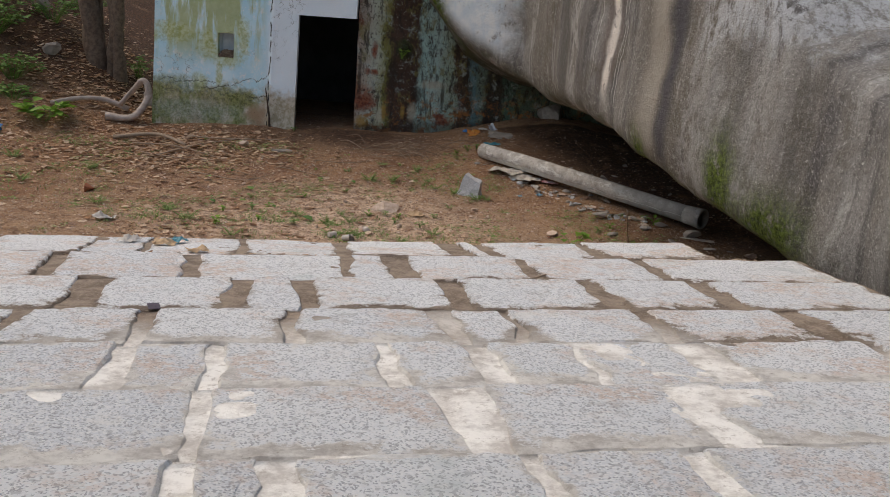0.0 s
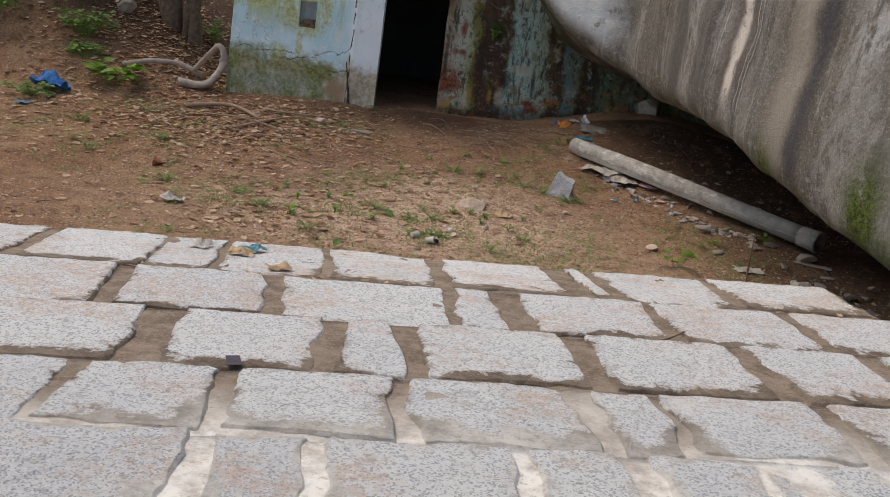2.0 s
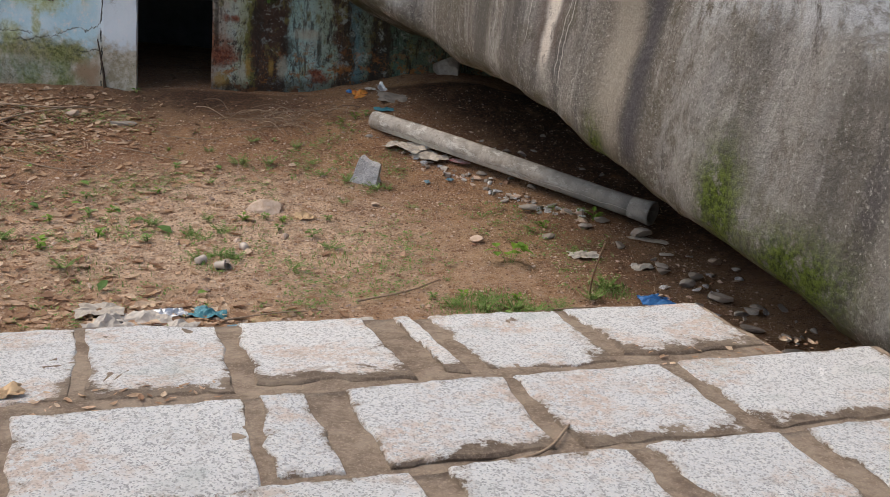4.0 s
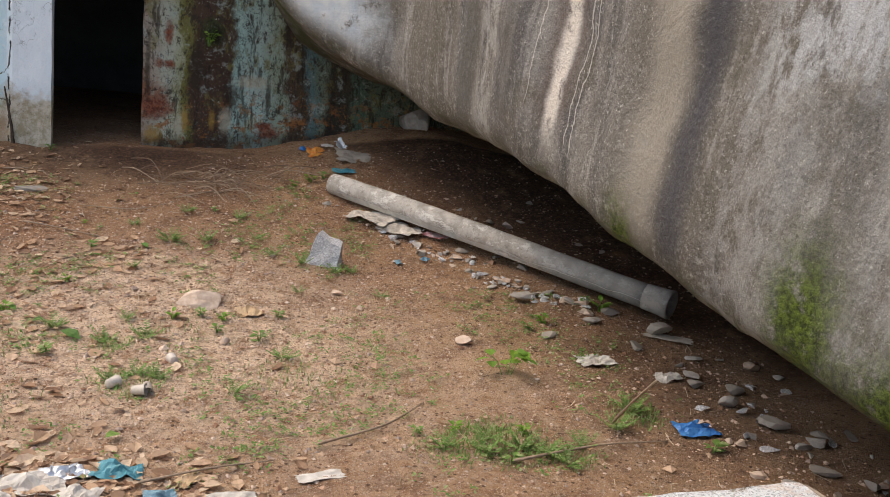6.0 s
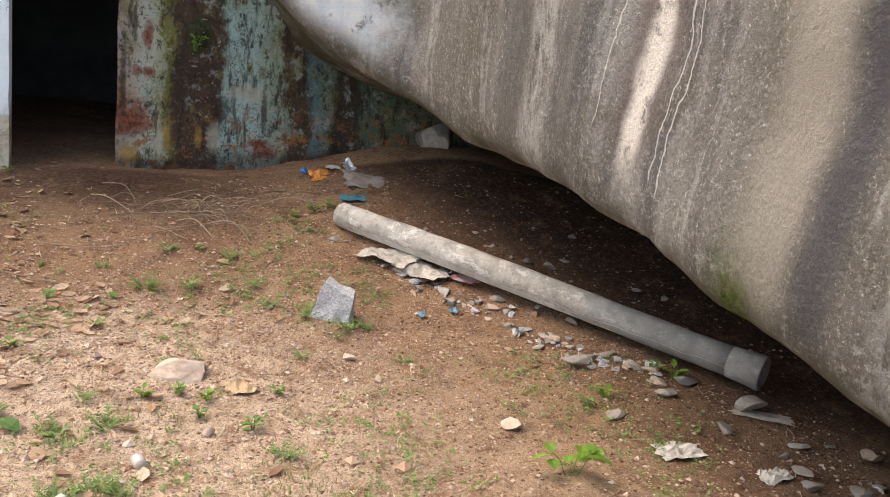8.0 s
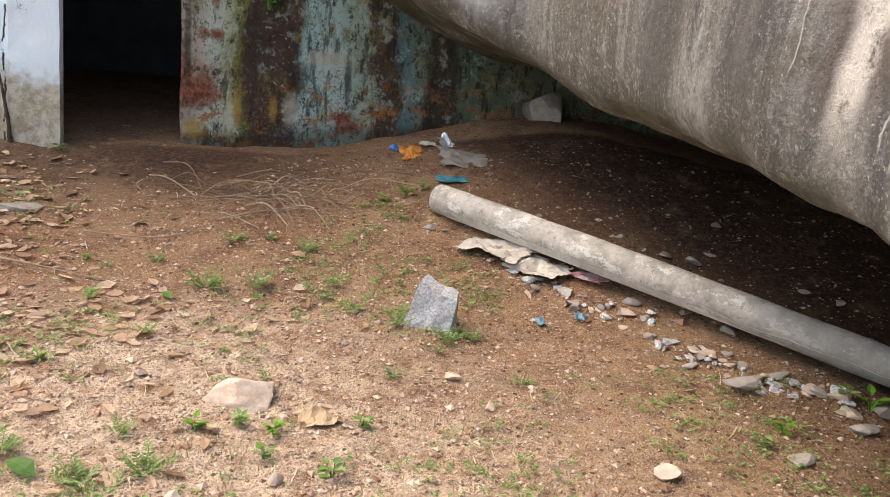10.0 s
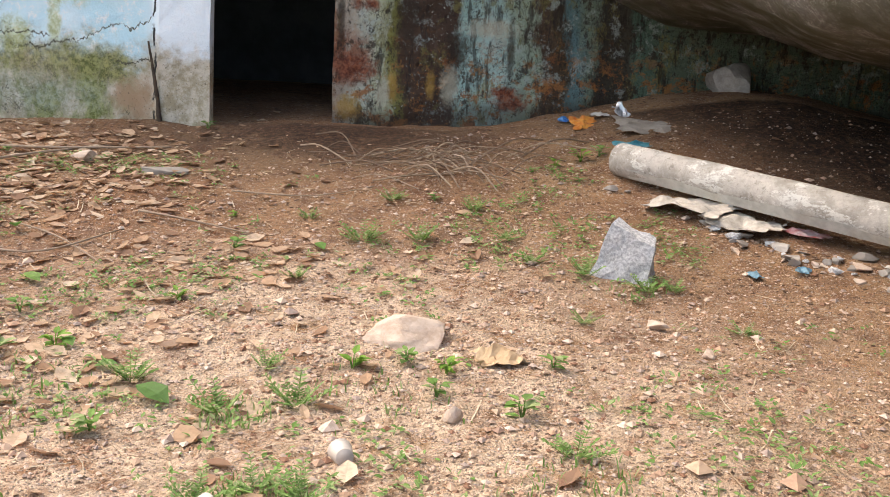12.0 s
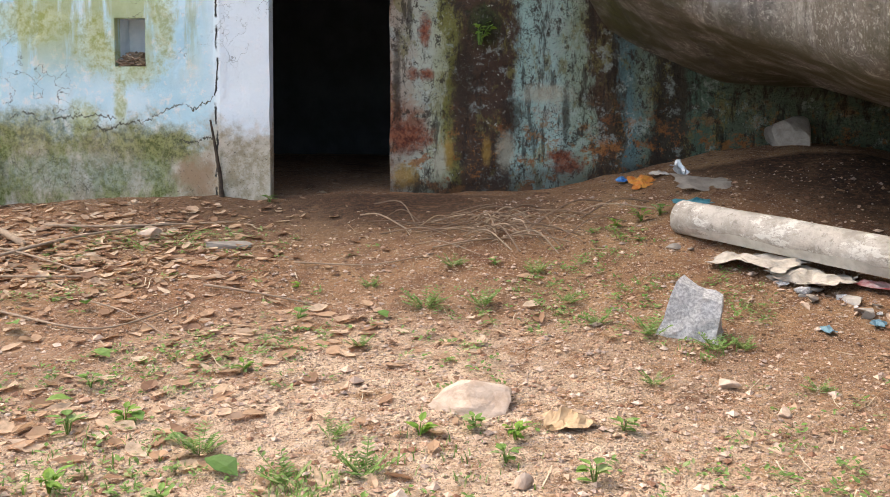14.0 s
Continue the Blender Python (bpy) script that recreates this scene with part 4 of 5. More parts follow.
stone("small_stone", 1.78, -4.36, 0.10, 0.08, 0.08, 33, TANROCK, "fist-sized whitish stone on sandy soil", 0.3, sub=2)
stone("small_stone", 3.57, -4.17, 0.19, 0.14, 0.10, 34, TANROCK, "tan stone lying near green weeds", 0.3, sub=2)
stone("brick_lump", -2.23, -3.79, 0.26, 0.18, 0.16, 35, BRICKRED, "reddish brick lump lying in leaf litter", 0.3, sub=2)
stone("slab_stone", -0.34, -1.37, 0.46, 0.22, 0.07, 36, DARKROCK, "flat grey slab lying level in damp soil", 0.4, 5, sub=3)
stone("slab_stone", -0.95, -1.2, 0.26, 0.16, 0.12, 37, TANROCK, "pale wedge of stone among dry leaves", 0.3, 15, sub=2)
for i, (x, y, w, h) in enumerate([(-4.98, 1.1, 0.42, 0.32), (-4.55, -0.55, 0.22, 0.2), (-3.2, 1.0, 0.3, 0.25), (-3.35, 2.2, 0.35, 0.3), (-3.55, 0.35, 0.2, 0.14), (-5.6, 2.2, 0.5, 0.4)]):
    stone("bank_stone", x, y, w, w * 0.8, h, 50 + i, DARKROCK, "dull brown stone stuck in the leafy bank", 0.25, 30 * i, sub=2, group="stones on the bank")

rng = random.Random(77)
for i, (x, y, w) in enumerate([(3.81, -2.36, .17), (4.12, -2.47, .16), (4.33, -2.70, .17), (4.0, -3.12, .2), (4.20, -3.36, .34), (4.49, -3.2, .16), (4.0, -2.6, .1), (4.24, -2.95, .11), (4.3, -4.0, .2), (4.62, -3.4, .15), (3.72, -2.5, .12), (4.75, -3.75, .2),
                               (4.9, -3.6, .26), (5.0, -4.15, .18), (5.22, -4.88, .24), (5.35, -5.2, .2), (5.55, -5.5, .26), (5.5, -4.9, .22), (5.75, -5.75, .24), (5.3, -5.7, .18), (5.55, -6.2, .3), (5.8, -6.35, .28), (5.2, -6.4, .2), (5.65, -6.75, .3), (5.35, -7.0, .26), (5.3, -3.9, .3),
                               (4.2, -1.75, .18), (4.35, -1.85, .16), (4.5, -1.7, .14), (4.05, -1.65, .12), (5.0, -2.2, .2), (5.2, -2.3, .14), (3.35, -1.25, .12), (3.9, -1.5, .1), (4.7, -1.2, .14), (2.55, -1.38, .14), (2.66, -1.40, .09), (3.9, -2.55, .09), (4.42, -2.55, .14), (4.05, -2.30, .1)]):
    stone("rubble_stone", x, y, w, w * rng.uniform(0.6, 0.9), w * rng.uniform(0.3, 0.6), 100 + i, RUBBLE, "dusty grey-brown rubble stone beside the pipe", 0.25, rng.uniform(0, 180), sub=2, facet=0.55, group="rubble along the pipe")

for i in range(46):
    x, y = rng.uniform(4.95, 6.1), rng.uniform(-7.3, -4.3)
    x = max(x, 4.95 + 0.3 * (y + 5.5))
    w = rng.uniform(.06, .22)
    stone("rubble_stone", x, y, w, w * rng.uniform(0.6, 0.9), w * rng.uniform(0.3, 0.6), 200 + i, (TANROCK, GREYROCK, RUBBLE)[i % 3], "dusty grey-brown rubble stone at the boulder's foot", 0.3, rng.uniform(0, 180), sub=2, facet=0.55, group="rubble at the boulder")
for i in range(100):
    t = rng.uniform(0.14, 0.95)
    x, y = lerp(2.95, 5.0, t) - rng.uniform(.06, .30), lerp(-1.6, -3.55, t) - rng.uniform(.04, .20)
    w = rng.uniform(.05, .17)
    stone("rubble_stone", x, y, w, w * 0.8, w * rng.uniform(0.3, 0.6), 260 + i, (TANROCK, GREYROCK, RUBBLE)[i % 3], "dusty pale grey rubble stone beside the pipe", 0.3, rng.uniform(0, 180), sub=2, facet=0.55, group="rubble along the pipe")


# ---- rubbish ----
def scrap(name, x, y, w, d, seed, mat, label, cat="litter", rz=0.0, crumple=0.35, n=12, z=None, rx=0.0):
    ob = part(name, sheet_bm(w, d, seed, crumple, n), mat)
    place(ob, x, y, (surf(x, y) if z is None else z) + 0.003, rz, rx)
    return tagged(ob, label, cat)


scrap("rag", 2.98, -1.72, 0.50, 0.34, 1, CLOTH, "dusty beige rag crumpled against the pipe", "rag", -40, 0.30, 26)
scrap("rag", 3.26, -1.95, 0.44, 0.32, 2, CLOTH, "dusty beige rag crumpled against the pipe", "rag", -44, 0.28, 26)
scrap("food_packet", 3.55, -2.02, 0.30, 0.14, 3, REDPACK, "crumpled red and white food packet by the pipe", "packet", -40)
scrap("food_wrapper", 2.42, -0.12, 0.20, 0.18, 4, ORANGE, "torn orange food wrapper on red soil", "wrapper", 20, 0.25, rx=26)
scrap("foil_packet", 2.70, -0.05, 0.15, 0.20, 5, FOIL, "silver foil packet standing on red soil", "packet", 60, 0.6, rx=35)
scrap("plastic_bag", 2.30, 0.0, 0.13, 0.1, 6, BLUEBAG, "small crumpled blue plastic bag", "bag", 0, 0.5)
scrap("plastic_bag", 2.74, -0.66, 0.26, 0.16, 7, TEALBAG, "dark teal plastic bag pressed into the soil", "bag", 10, 0.3)
scrap("paper_scrap", 2.55, 0.04, 0.14, 0.1, 8, PAPER, "dusty paper scrap near the stained wall", "paper", 0, 0.4)
scrap("cloth_bag", 4.58, -4.42, 0.30, 0.20, 9, PAPER, "crumpled pale cloth bag on the soil", "bag", 15, 0.35, 14)
scrap("plastic_bag", 4.95, -5.60, 0.28, 0.2, 10, BLUEBAG, "crumpled blue plastic bag at the edge of the rubble", "bag", 0, 0.4)
scrap("plastic_bag", -4.98, -1.2, 0.5, 0.36, 11, BLUEBAG, "bright blue plastic bag on the leafy ground", "bag", 0, 0.95)
scrap("plastic_bag", -4.95, -2.05, 0.18, 0.14, 12, BLUEBIT, "small blue-grey plastic scrap in leaf litter", "bag", 0, 0.4)
scrap("paper_ball", -1.42, -5.25, 0.24, 0.18, 13, PAPER, "crumpled white paper on leafy soil", "paper", 0, 0.6)
scrap("plastic_bag", 1.36, -6.36, 0.26, 0.18, 14, TEALBAG, "crumpled teal plastic bag among rubbish", "bag", 0, 0.5)
scrap("paper_scrap", 0.95, -6.55, 0.40, 0.22, 15, PAPER, "torn pale paper rubbish in a heap of leaves", "paper", 0, 0.4)
scrap("paper_scrap", 0.72, -6.70, 0.30, 0.2, 16, PAPER, "torn pale paper rubbish in a heap of leaves", "paper", 40, 0.5)
scrap("paper_scrap", 2.0, -6.62, 0.24, 0.12, 17, PAPER, "dirty white paper strip on the soil", "paper", 10, 0.3)
scrap("foil_packet", 1.10, -6.42, 0.22, 0.16, 71, FOIL, "crushed silver foil packet among rubbish", "packet", 30, 0.5)
scrap("paper_scrap", 1.22, -6.68, 0.26, 0.18, 72, PAPER, "torn pale paper rubbish in a heap of leaves", "paper", 70, 0.4)
scrap("rag", 0.62, -6.45, 0.30, 0.22, 73, CLOTH, "dusty beige rag in a heap of leaves", "rag", 10, 0.4)
scrap("plastic_bit", 1.62, -6.60, 0.16, 0.12, 74, BLUEBIT, "faded blue plastic bit in a heap of leaves", "litter", 10, 0.4)
scrap("food_wrapper", 1.75, -6.42, 0.16, 0.10, 75, TAN, "brown crumpled wrapper in a heap of leaves", "wrapper", 50, 0.4)
scrap("paper_scrap", 5.05, -4.75, 0.20, 0.14, 76, PAPER, "dirty paper scrap among rubble", "paper", 20, 0.4)
scrap("paper_scrap", 2.45, -6.35, 0.26, 0.09, 18, PAPER, "dirty white paper strip on the soil", "paper", 20, 0.2)
scrap("tan_leaf_ball", 1.92, -3.82, 0.19, 0.15, 19, TAN, "crumpled tan dry leaf beside the flat stone", "leaf", 20, 0.5)
scrap("paper_scrap", 3.9, -2.47, 0.05, 0.09, 20, PAPER, "small white plastic chip among the rubble", "litter", 10, 0.6, 6)
scrap("plastic_strip", 5.32, -3.98, 0.36, 0.13, 21, CLOTH, "flat yellowish plastic strip by the pipe's end", "litter", -25, 0.1)
scrap("plastic_bit", 3.19, -2.62, 0.06, 0.12, 22, BLUEBIT, "faded blue plastic bit on the soil", "litter", 10, 0.5, 6)
scrap("plastic_bit", 3.44, -2.57, 0.09, 0.07, 24, BLUEBIT, "faded blue plastic bit on the soil", "litter", 70, 0.5, 6)
scrap("torn_cloth", 2.88, -0.30, 0.46, 0.36, 25, DARKROCK, "dusty torn cloth sunk in the red soil", "rag", 0, 0.14, rx=11, z=surf(2.88, -0.30) - 0.012)


def cup(x, y, tilt, rz, label):
    bm = bmesh.new()
    n, rings = 20, []
    for r, z in ((0.028, 0.0), (0.03, 0.003), (0.038, 0.085), (0.041, 0.088), (0.0385, 0.09), (0.0365, 0.085), (0.028, 0.006)):
        rings.append([bm.verts.new((r * math.cos(2 * math.pi * k / n), r * math.sin(2 * math.pi * k / n), z)) for k in range(n)])
    lathe(rings, bm)
    bm.faces.new(rings[0][::-1])
    bm.faces.new(rings[-1])
    ob = part("plastic_cup", bm, CUP, None, "", True)
    place(ob, x, y, surf(x, y) + 0.035, rz, tilt)
    return tagged(ob, label, "cup", "plastic cups")


cup(1.47, -4.82, -100, 20, "dirty clear plastic cup lying on sandy soil")
cup(1.36, -5.30, 100, 10, "dirty clear plastic cup lying in weeds")
cup(1.28, -5.36, 80, 80, "dirty clear plastic cup lying in weeds")
cup(1.12, -5.30, 95, 150, "dirty clear plastic cup lying in weeds")


# ---- wood: sticks, root, tree ----
def stick(name, pts, r0, r1, mat, label, cat="stick", sides=7, rough=0.25, group="", flat=1.0):
    line = smooth_line(pts, 6)
    radii = [lerp(r0, r1, i / (len(line) - 1)) for i in range(len(line))]
    return tagged(part(name, tube_bm(line, radii, sides, rough, None, flat), mat, None, "", True), label, cat, group)


def on(x, y, h=0.0):
    return (x, y, surf(x, y) + h)


stick("wooden_peg", [(-0.86, -0.05, -0.08), (-0.89, -0.02, 0.2), (-0.955, 0.0, 0.6)], 0.022, 0.008, WOOD, "dark splintered wooden stake leaning in the wall crack", "stake")
stick("bent_root", [on(-3.46, -0.28, .05), on(-3.1, -0.16, .06), (-2.93, -0.04, 0.16), (-2.87, 0.04, 0.38), (-2.97, 0.09, 0.56), (-3.14, 0.1, 0.40), (-3.36, 0.06, 0.14)], 0.10, 0.055, ROOT, "thick pale root looped beside the building corner", "root", 11, 0.25, "", 0.62)
stick("long_root", [on(-4.35, -0.3, .05), on(-3.95, -0.1, .10), on(-3.6, 0.1, .12), on(-3.25, 0.15, .08)], 0.035, 0.045, ROOT, "long pale brown root lying on the bank", "root")
stick("branch", [on(-3.0, -1.1, .03), on(-2.5, -0.95, .06), on(-2.2, -1.05, .05), on(-1.8, -1.35, .02)], 0.035, 0.02, TWIG, "thick dry branch lying in leaf litter", "branch")
for i, q in enumerate([((-2.6, -1.35), (-1.9, -1.5), (-1.1, -1.9), .012), ((-2.4, -1.7), (-1.7, -2.05), (-0.95, -2.0), .010), ((-1.9, -0.9), (-1.3, -1.0), (-0.5, -0.8), .012), ((-2.0, -1.9), (-1.5, -1.3), (-0.9, -0.75), .012), ((-0.8, -2.5), (-0.45, -2.7), (-0.1, -2.95), .006), ((-1.3, -2.6), (-0.5, -2.95), (-0.2, -2.5), .008),
                      ((-0.2, -2.2), (0.1, -2.25), (0.5, -2.3), .008), ((2.45, -6.0), (2.85, -5.75), (3.15, -5.3), .010), ((1.5, -6.5), (1.85, -6.35), (2.2, -6.2), .008), ((3.6, -6.15), (4.2, -5.9), (4.7, -5.75), .010), ((0.2, -1.7), (0.7, -1.75), (1.05, -1.5), .006)]):
    (ax, ay), (bx, by), (cx, cy), r = q
    stick("stick", [on(ax, ay, r + .02), on(bx, by, r + .03), on(cx, cy, r)], r, r * 0.5, TWIG, "dry brown stick lying on the ground", group="dry sticks")
stick("weed_stalk", [on(4.40, -5.5), on(4.25, -6.1, 0.4), (4.10, -6.85, 0.36)], 0.010, 0.006, TWIG, "upright dry weed stalk", "stalk")

tw = bmesh.new()
rng = random.Random(8)
for i in range(60):
    x, y = 1.35 + rng.gauss(0, .28), -0.95 + rng.gauss(0, .14)
    a, ln = rng.uniform(-1.2, 0.9) + (3.14 if rng.random() < .3 else 0), rng.uniform(.2, .65)
    h = rng.uniform(.01, .13)
    p0, p2 = on(x, y, h * .3), on(x + ln * math.cos(a), y + ln * math.sin(a), rng.uniform(0, .08))
    p1 = ((p0[0] + p2[0]) / 2 + rng.uniform(-.05, .05), (p0[1] + p2[1]) / 2, max(p0[2], p2[2]) + h * .6)
    tube_bm(smooth_line([p0, p1, p2], 4), rng.uniform(.0025, .006), 4, 0, tw)
tagged(part("twig_heap", tw, TWIG), "tangled heap of thin dry twigs on damp soil", "twigs", kind="stuff")


def leaf_shape(bm, base, direction, normal, length, width, fold=0.3, curl=0.0):
    d, nrm = direction.normalized(), normal.normalized()
    s = d.cross(nrm).normalized()
    mid = [base + d * length * t + nrm * (curl * length * (t - t * t) * 2) for t in (0, 0.33, 0.7, 1.0)]
    wd = (0.04, 0.5, 0.36, 0.0)
    m = [bm.verts.new(p) for p in mid]
    l = [bm.verts.new(mid[i] - s * width * wd[i] + nrm * fold * width * wd[i]) for i in (1, 2)]
    r = [bm.verts.new(mid[i] + s * width * wd[i] + nrm * fold * width * wd[i]) for i in (1, 2)]
    for a in (l, r):
        bm.faces.new([m[0], m[1], a[0]])
        bm.faces.new([m[1], m[2], a[1], a[0]])
        bm.faces.new([m[2], m[3], a[1]])


def rand_dir(rng, up=0.0):
    v = Vector((rng.gauss(0, 1), rng.gauss(0, 1), rng.gauss(0, 1)))
    v.z += up
    return v.normalized()


tree = tagged(new("tree"), "old tree with tangled dark stems on the leafy bank", "tree")
rng = random.Random(3)
bm = bmesh.new()
limb_tips = []
for i in range(7):
    bx, by = -4.15 + rng.uniform(-.35, .35), 1.5 + rng.uniform(-.2, .3)
    gz = surf(bx, by) - 0.2
    top = Vector((bx + rng.uniform(-.8, .9), by + rng.uniform(-.3, 1.0), rng.uniform(3.6, 4.6)))
    r = 0.20 if i == 0 else rng.uniform(.05, .11)
    line = smooth_line([(bx, by, gz), (bx + rng.uniform(-.15, .15), by - .05, gz + 1.1), (bx + rng.uniform(-.25, .25), by, gz + 2.2), top], 6)
    tube_bm(line, [lerp(r, r * 0.5, k / (len(line) - 1)) for k in range(len(line))], 9, 0.35, bm)
    limb_tips.append(top)
part("trunk", bm, BARK, tree, "", True)
bm = bmesh.new()
ends = []
for tip in limb_tips:
    for _ in range(5):
        e = tip + Vector((rng.uniform(-2.6, 3.6), rng.uniform(-2.4, 2.6), rng.uniform(0.6, 2.6)))
        tube_bm(smooth_line([tip, tip.lerp(e, .5) + Vector((0, 0, .25)), e], 4), [0.05 * (1 - k / 10) for k in range(9)], 5, 0, bm)
        ends += [e, tip.lerp(e, .6)]
part("limb", bm, BARK, tree)
bm = bmesh.new()
for e in ends:
    for _ in range(110):
        p = e + Vector((rng.gauss(0, .55), rng.gauss(0, .55), rng.gauss(0, .35)))
        leaf_shape(bm, p, rand_dir(rng, -0.3), rand_dir(rng, 1.0), rng.uniform(.10, .17), rng.uniform(.05, .08))
part("crown", bm, CROWN, tree)


# ---- plants ----
def weed_bm(rng, kind):
    bm = bmesh.new()
    if kind == "broad":
        for i in range(rng.randint(9, 15)):
            a, h = rng.uniform(0, 6.28), rng.uniform(.008, .05)
            d = Vector((math.cos(a), math.sin(a), rng.uniform(.0, .5)))
            base = Vector((0.3 * h * math.cos(a), 0.3 * h * math.sin(a), h))
            tube_bm([(0, 0, -.01), base], 0.0018, 3, 0, bm)
            leaf_shape(bm, base, d, Vector((-d.x * .3, -d.y * .3, 1)), rng.uniform(.025, .06), rng.uniform(.018, .036), .2, .1)
    else:
        for i in range(rng.randint(9, 15)):
            a, ln = rng.uniform(0, 6.28), rng.uniform(.05, .12)
            d = Vector((math.cos(a), math.sin(a), rng.uniform(.3, 1.3))).normalized()
            tube_bm([(0, 0, -.01), d * ln], 0.0012, 3, 0, bm)
            for k in range(6):
                p = d * ln * (0.3 + 0.14 * k)
                for sgn in (-1, 1):
                    s = d.cross(Vector((0, 0, 1))).normalized() * sgn
                    leaf_shape(bm, p, s + d * .5, Vector((0, 0, 1)) + rand_dir(rng) * .3, rng.uniform(.014, .026), rng.uniform(.007, .011))
    return bm


rng = random.Random(21)
WEEDS = {}
for kind, mats in (("broad", (GRASS, LIME)), ("feather", (GRASS, GRASS))):
    WEEDS[kind] = []
    for i in range(4):
        WEEDS[kind].append((weed_bm(rng, kind), mats[i % 2]))
spots = [(1.12, -2.33, "feather", 1.5), (1.44, -2.34, "feather", 1.2), (.48, -2.61, "broad", 1.4), (.43, -3.35, "broad", .9), (-.06, -4.07, "broad", 1.5), (.1, -3.9, "broad", 1.2), (.95, -4.4, "feather", 1.5), (1.34, -3.92, "broad", 1.2), (2.02, -4.29, "broad", 1.4), (.53, -4.18, "feather", 1.3), (2.14, -3.86, "broad", 1.2),
         (2.33, -2.72, "feather", 1.4), (2.62, -2.90, "feather", 1.1), (2.75, -2.84, "feather", 0.9), (1.55, -3.85, "broad", 1.3), (1.72, -3.95, "broad", 1.2), (1.7, -4.15, "broad", 1.1), (1.2, -4.3, "feather", 1.4), (1.0, -4.0, "feather", 1.0), (2.37, -.86, "broad", 1.5), (2.5, -.8, "broad", 1.3), (2.2, -.95, "broad", 1.1), (2.35, -1.25, "broad", .9),
         (1.9, -2.2, "feather", 1.0), (2.05, -2.6, "feather", .9), (1.7, -1.75, "feather", 1.1), (1.45, -1.65, "broad", 1.0), (1.2, -1.7, "feather", 1.1), (.75, -2.0, "feather", .8), (.9, -3.0, "feather", .8), (2.3, -3.3, "feather", .9), (3.0, -3.3, "feather", .8), (4.57, -5.35, "feather", 1.6), (4.4, -5.6, "feather", 1.4), (4.95, -5.9, "broad", 1.6), (4.85, -3.55, "broad", 1.8), (4.75, -3.45, "broad", 1.4), (4.3, -3.75, "broad", 1.3), (4.15, -3.85, "broad", 1.2),
         (.15, -4.6, "broad", 1.4), (-.2, -3.6, "broad", 1.1), (-.35, -4.3, "broad", 1.2), (.6, -4.7, "broad", 1.3), (1.25, -5.05, "feather", 1.1), (1.4, -5.1, "feather", 1.0), (1.1, -5.15, "feather", 1.0), (1.9, -5.3, "feather", 1.2), (2.2, -4.6, "feather", 1.2), (-1.6, -1.0, "broad", .9), (-2.6, -2.8, "feather", 1.5), (-3.2, -3.6, "feather", 1.6), (-1.0, -4.4, "feather", 1.6), (-.6, -4.9, "feather", 1.5), (-.2, -5.1, "broad", 1.5), (.1, -5.5, "feather", 1.5), (-1.9, -4.3, "feather", 1.4), (-3.9, -2.4, "feather", 1.6), (3.3, -5.7, "broad", 1.0), (3.5, -5.8, "feather", 1.3), (3.7, -5.9, "feather", 1.4), (3.45, -6.0, "feather", 1.3), (3.85, -5.95, "feather", 1.3), (3.6, -6.1, "broad", 1.1), (3.95, -6.1, "feather", 1.4), (3.2, -5.95, "feather", 1.2), (3.75, -5.7, "broad", 1.0), (3.05, -5.75, "broad", 1.0), (4.1, -5.85, "feather", 1.2), (-.45, -.12, "broad", 1.2), (.3, -2.0, "broad", .7)]
made = {}
for i, (x, y, kind, s) in enumerate(spots):
    src, mat = WEEDS[kind][i % 4]
    key = (kind, i % 4)
    m = pose(x, y, surf(x, y) - 0.004, 0, 0, (i * 77) % 360)
    if key not in made:
        ob = part("weed", src, mat)
        ob.scale = (1, 1, 1)
        made[key] = tagged(ob, "small green broad-leaved weed in sandy soil" if kind == "broad" else "small feathery green weed in sandy soil", "weed", "weeds in the yard")
        ob.matrix_basis = m @ Matrix.Scale(s, 4)
    else:
        ob = copy_thing(made[key], m)
        ob.matrix_basis = m @ Matrix.Scale(s, 4)


def plant(name, x, y, z, n, spread, size, mat, label, seed, cat="plant", height=0.2):
    """A leafy plant: thin stems that fan out, a leaf or two at each end."""
    rng = random.Random(seed)
    top = tagged(new(name), label, cat)
    st, lf = bmesh.new(), bmesh.new()
    for i in range(n):
        a, h = rng.uniform(0, 6.28), height * rng.uniform(.4, 1.0)
        rr = spread * math.sqrt(rng.random())
        tip = Vector((x + rr * math.cos(a), y + rr * math.sin(a), z + h))
        tube_bm([(x + .2 * rr * math.cos(a), y + .2 * rr * math.sin(a), z - .02), (x + .6 * rr * math.cos(a), y + .6 * rr * math.sin(a), z + h * .7), tip], 0.003, 4, 0, st)
        for k in range(3):
            leaf_shape(lf, tip - Vector((0, 0, .02 * k)), Vector((math.cos(a + 1.6 * (k - 1)), math.sin(a + 1.6 * (k - 1)), rng.uniform(-.3, .3))), Vector((0, 0, 1)) + rand_dir(rng) * .4, size * rng.uniform(.7, 1.2), size * .75, .2, .15)
    part("stem", st, FRESH, top)
    part("foliage", lf, mat, top)
    return top


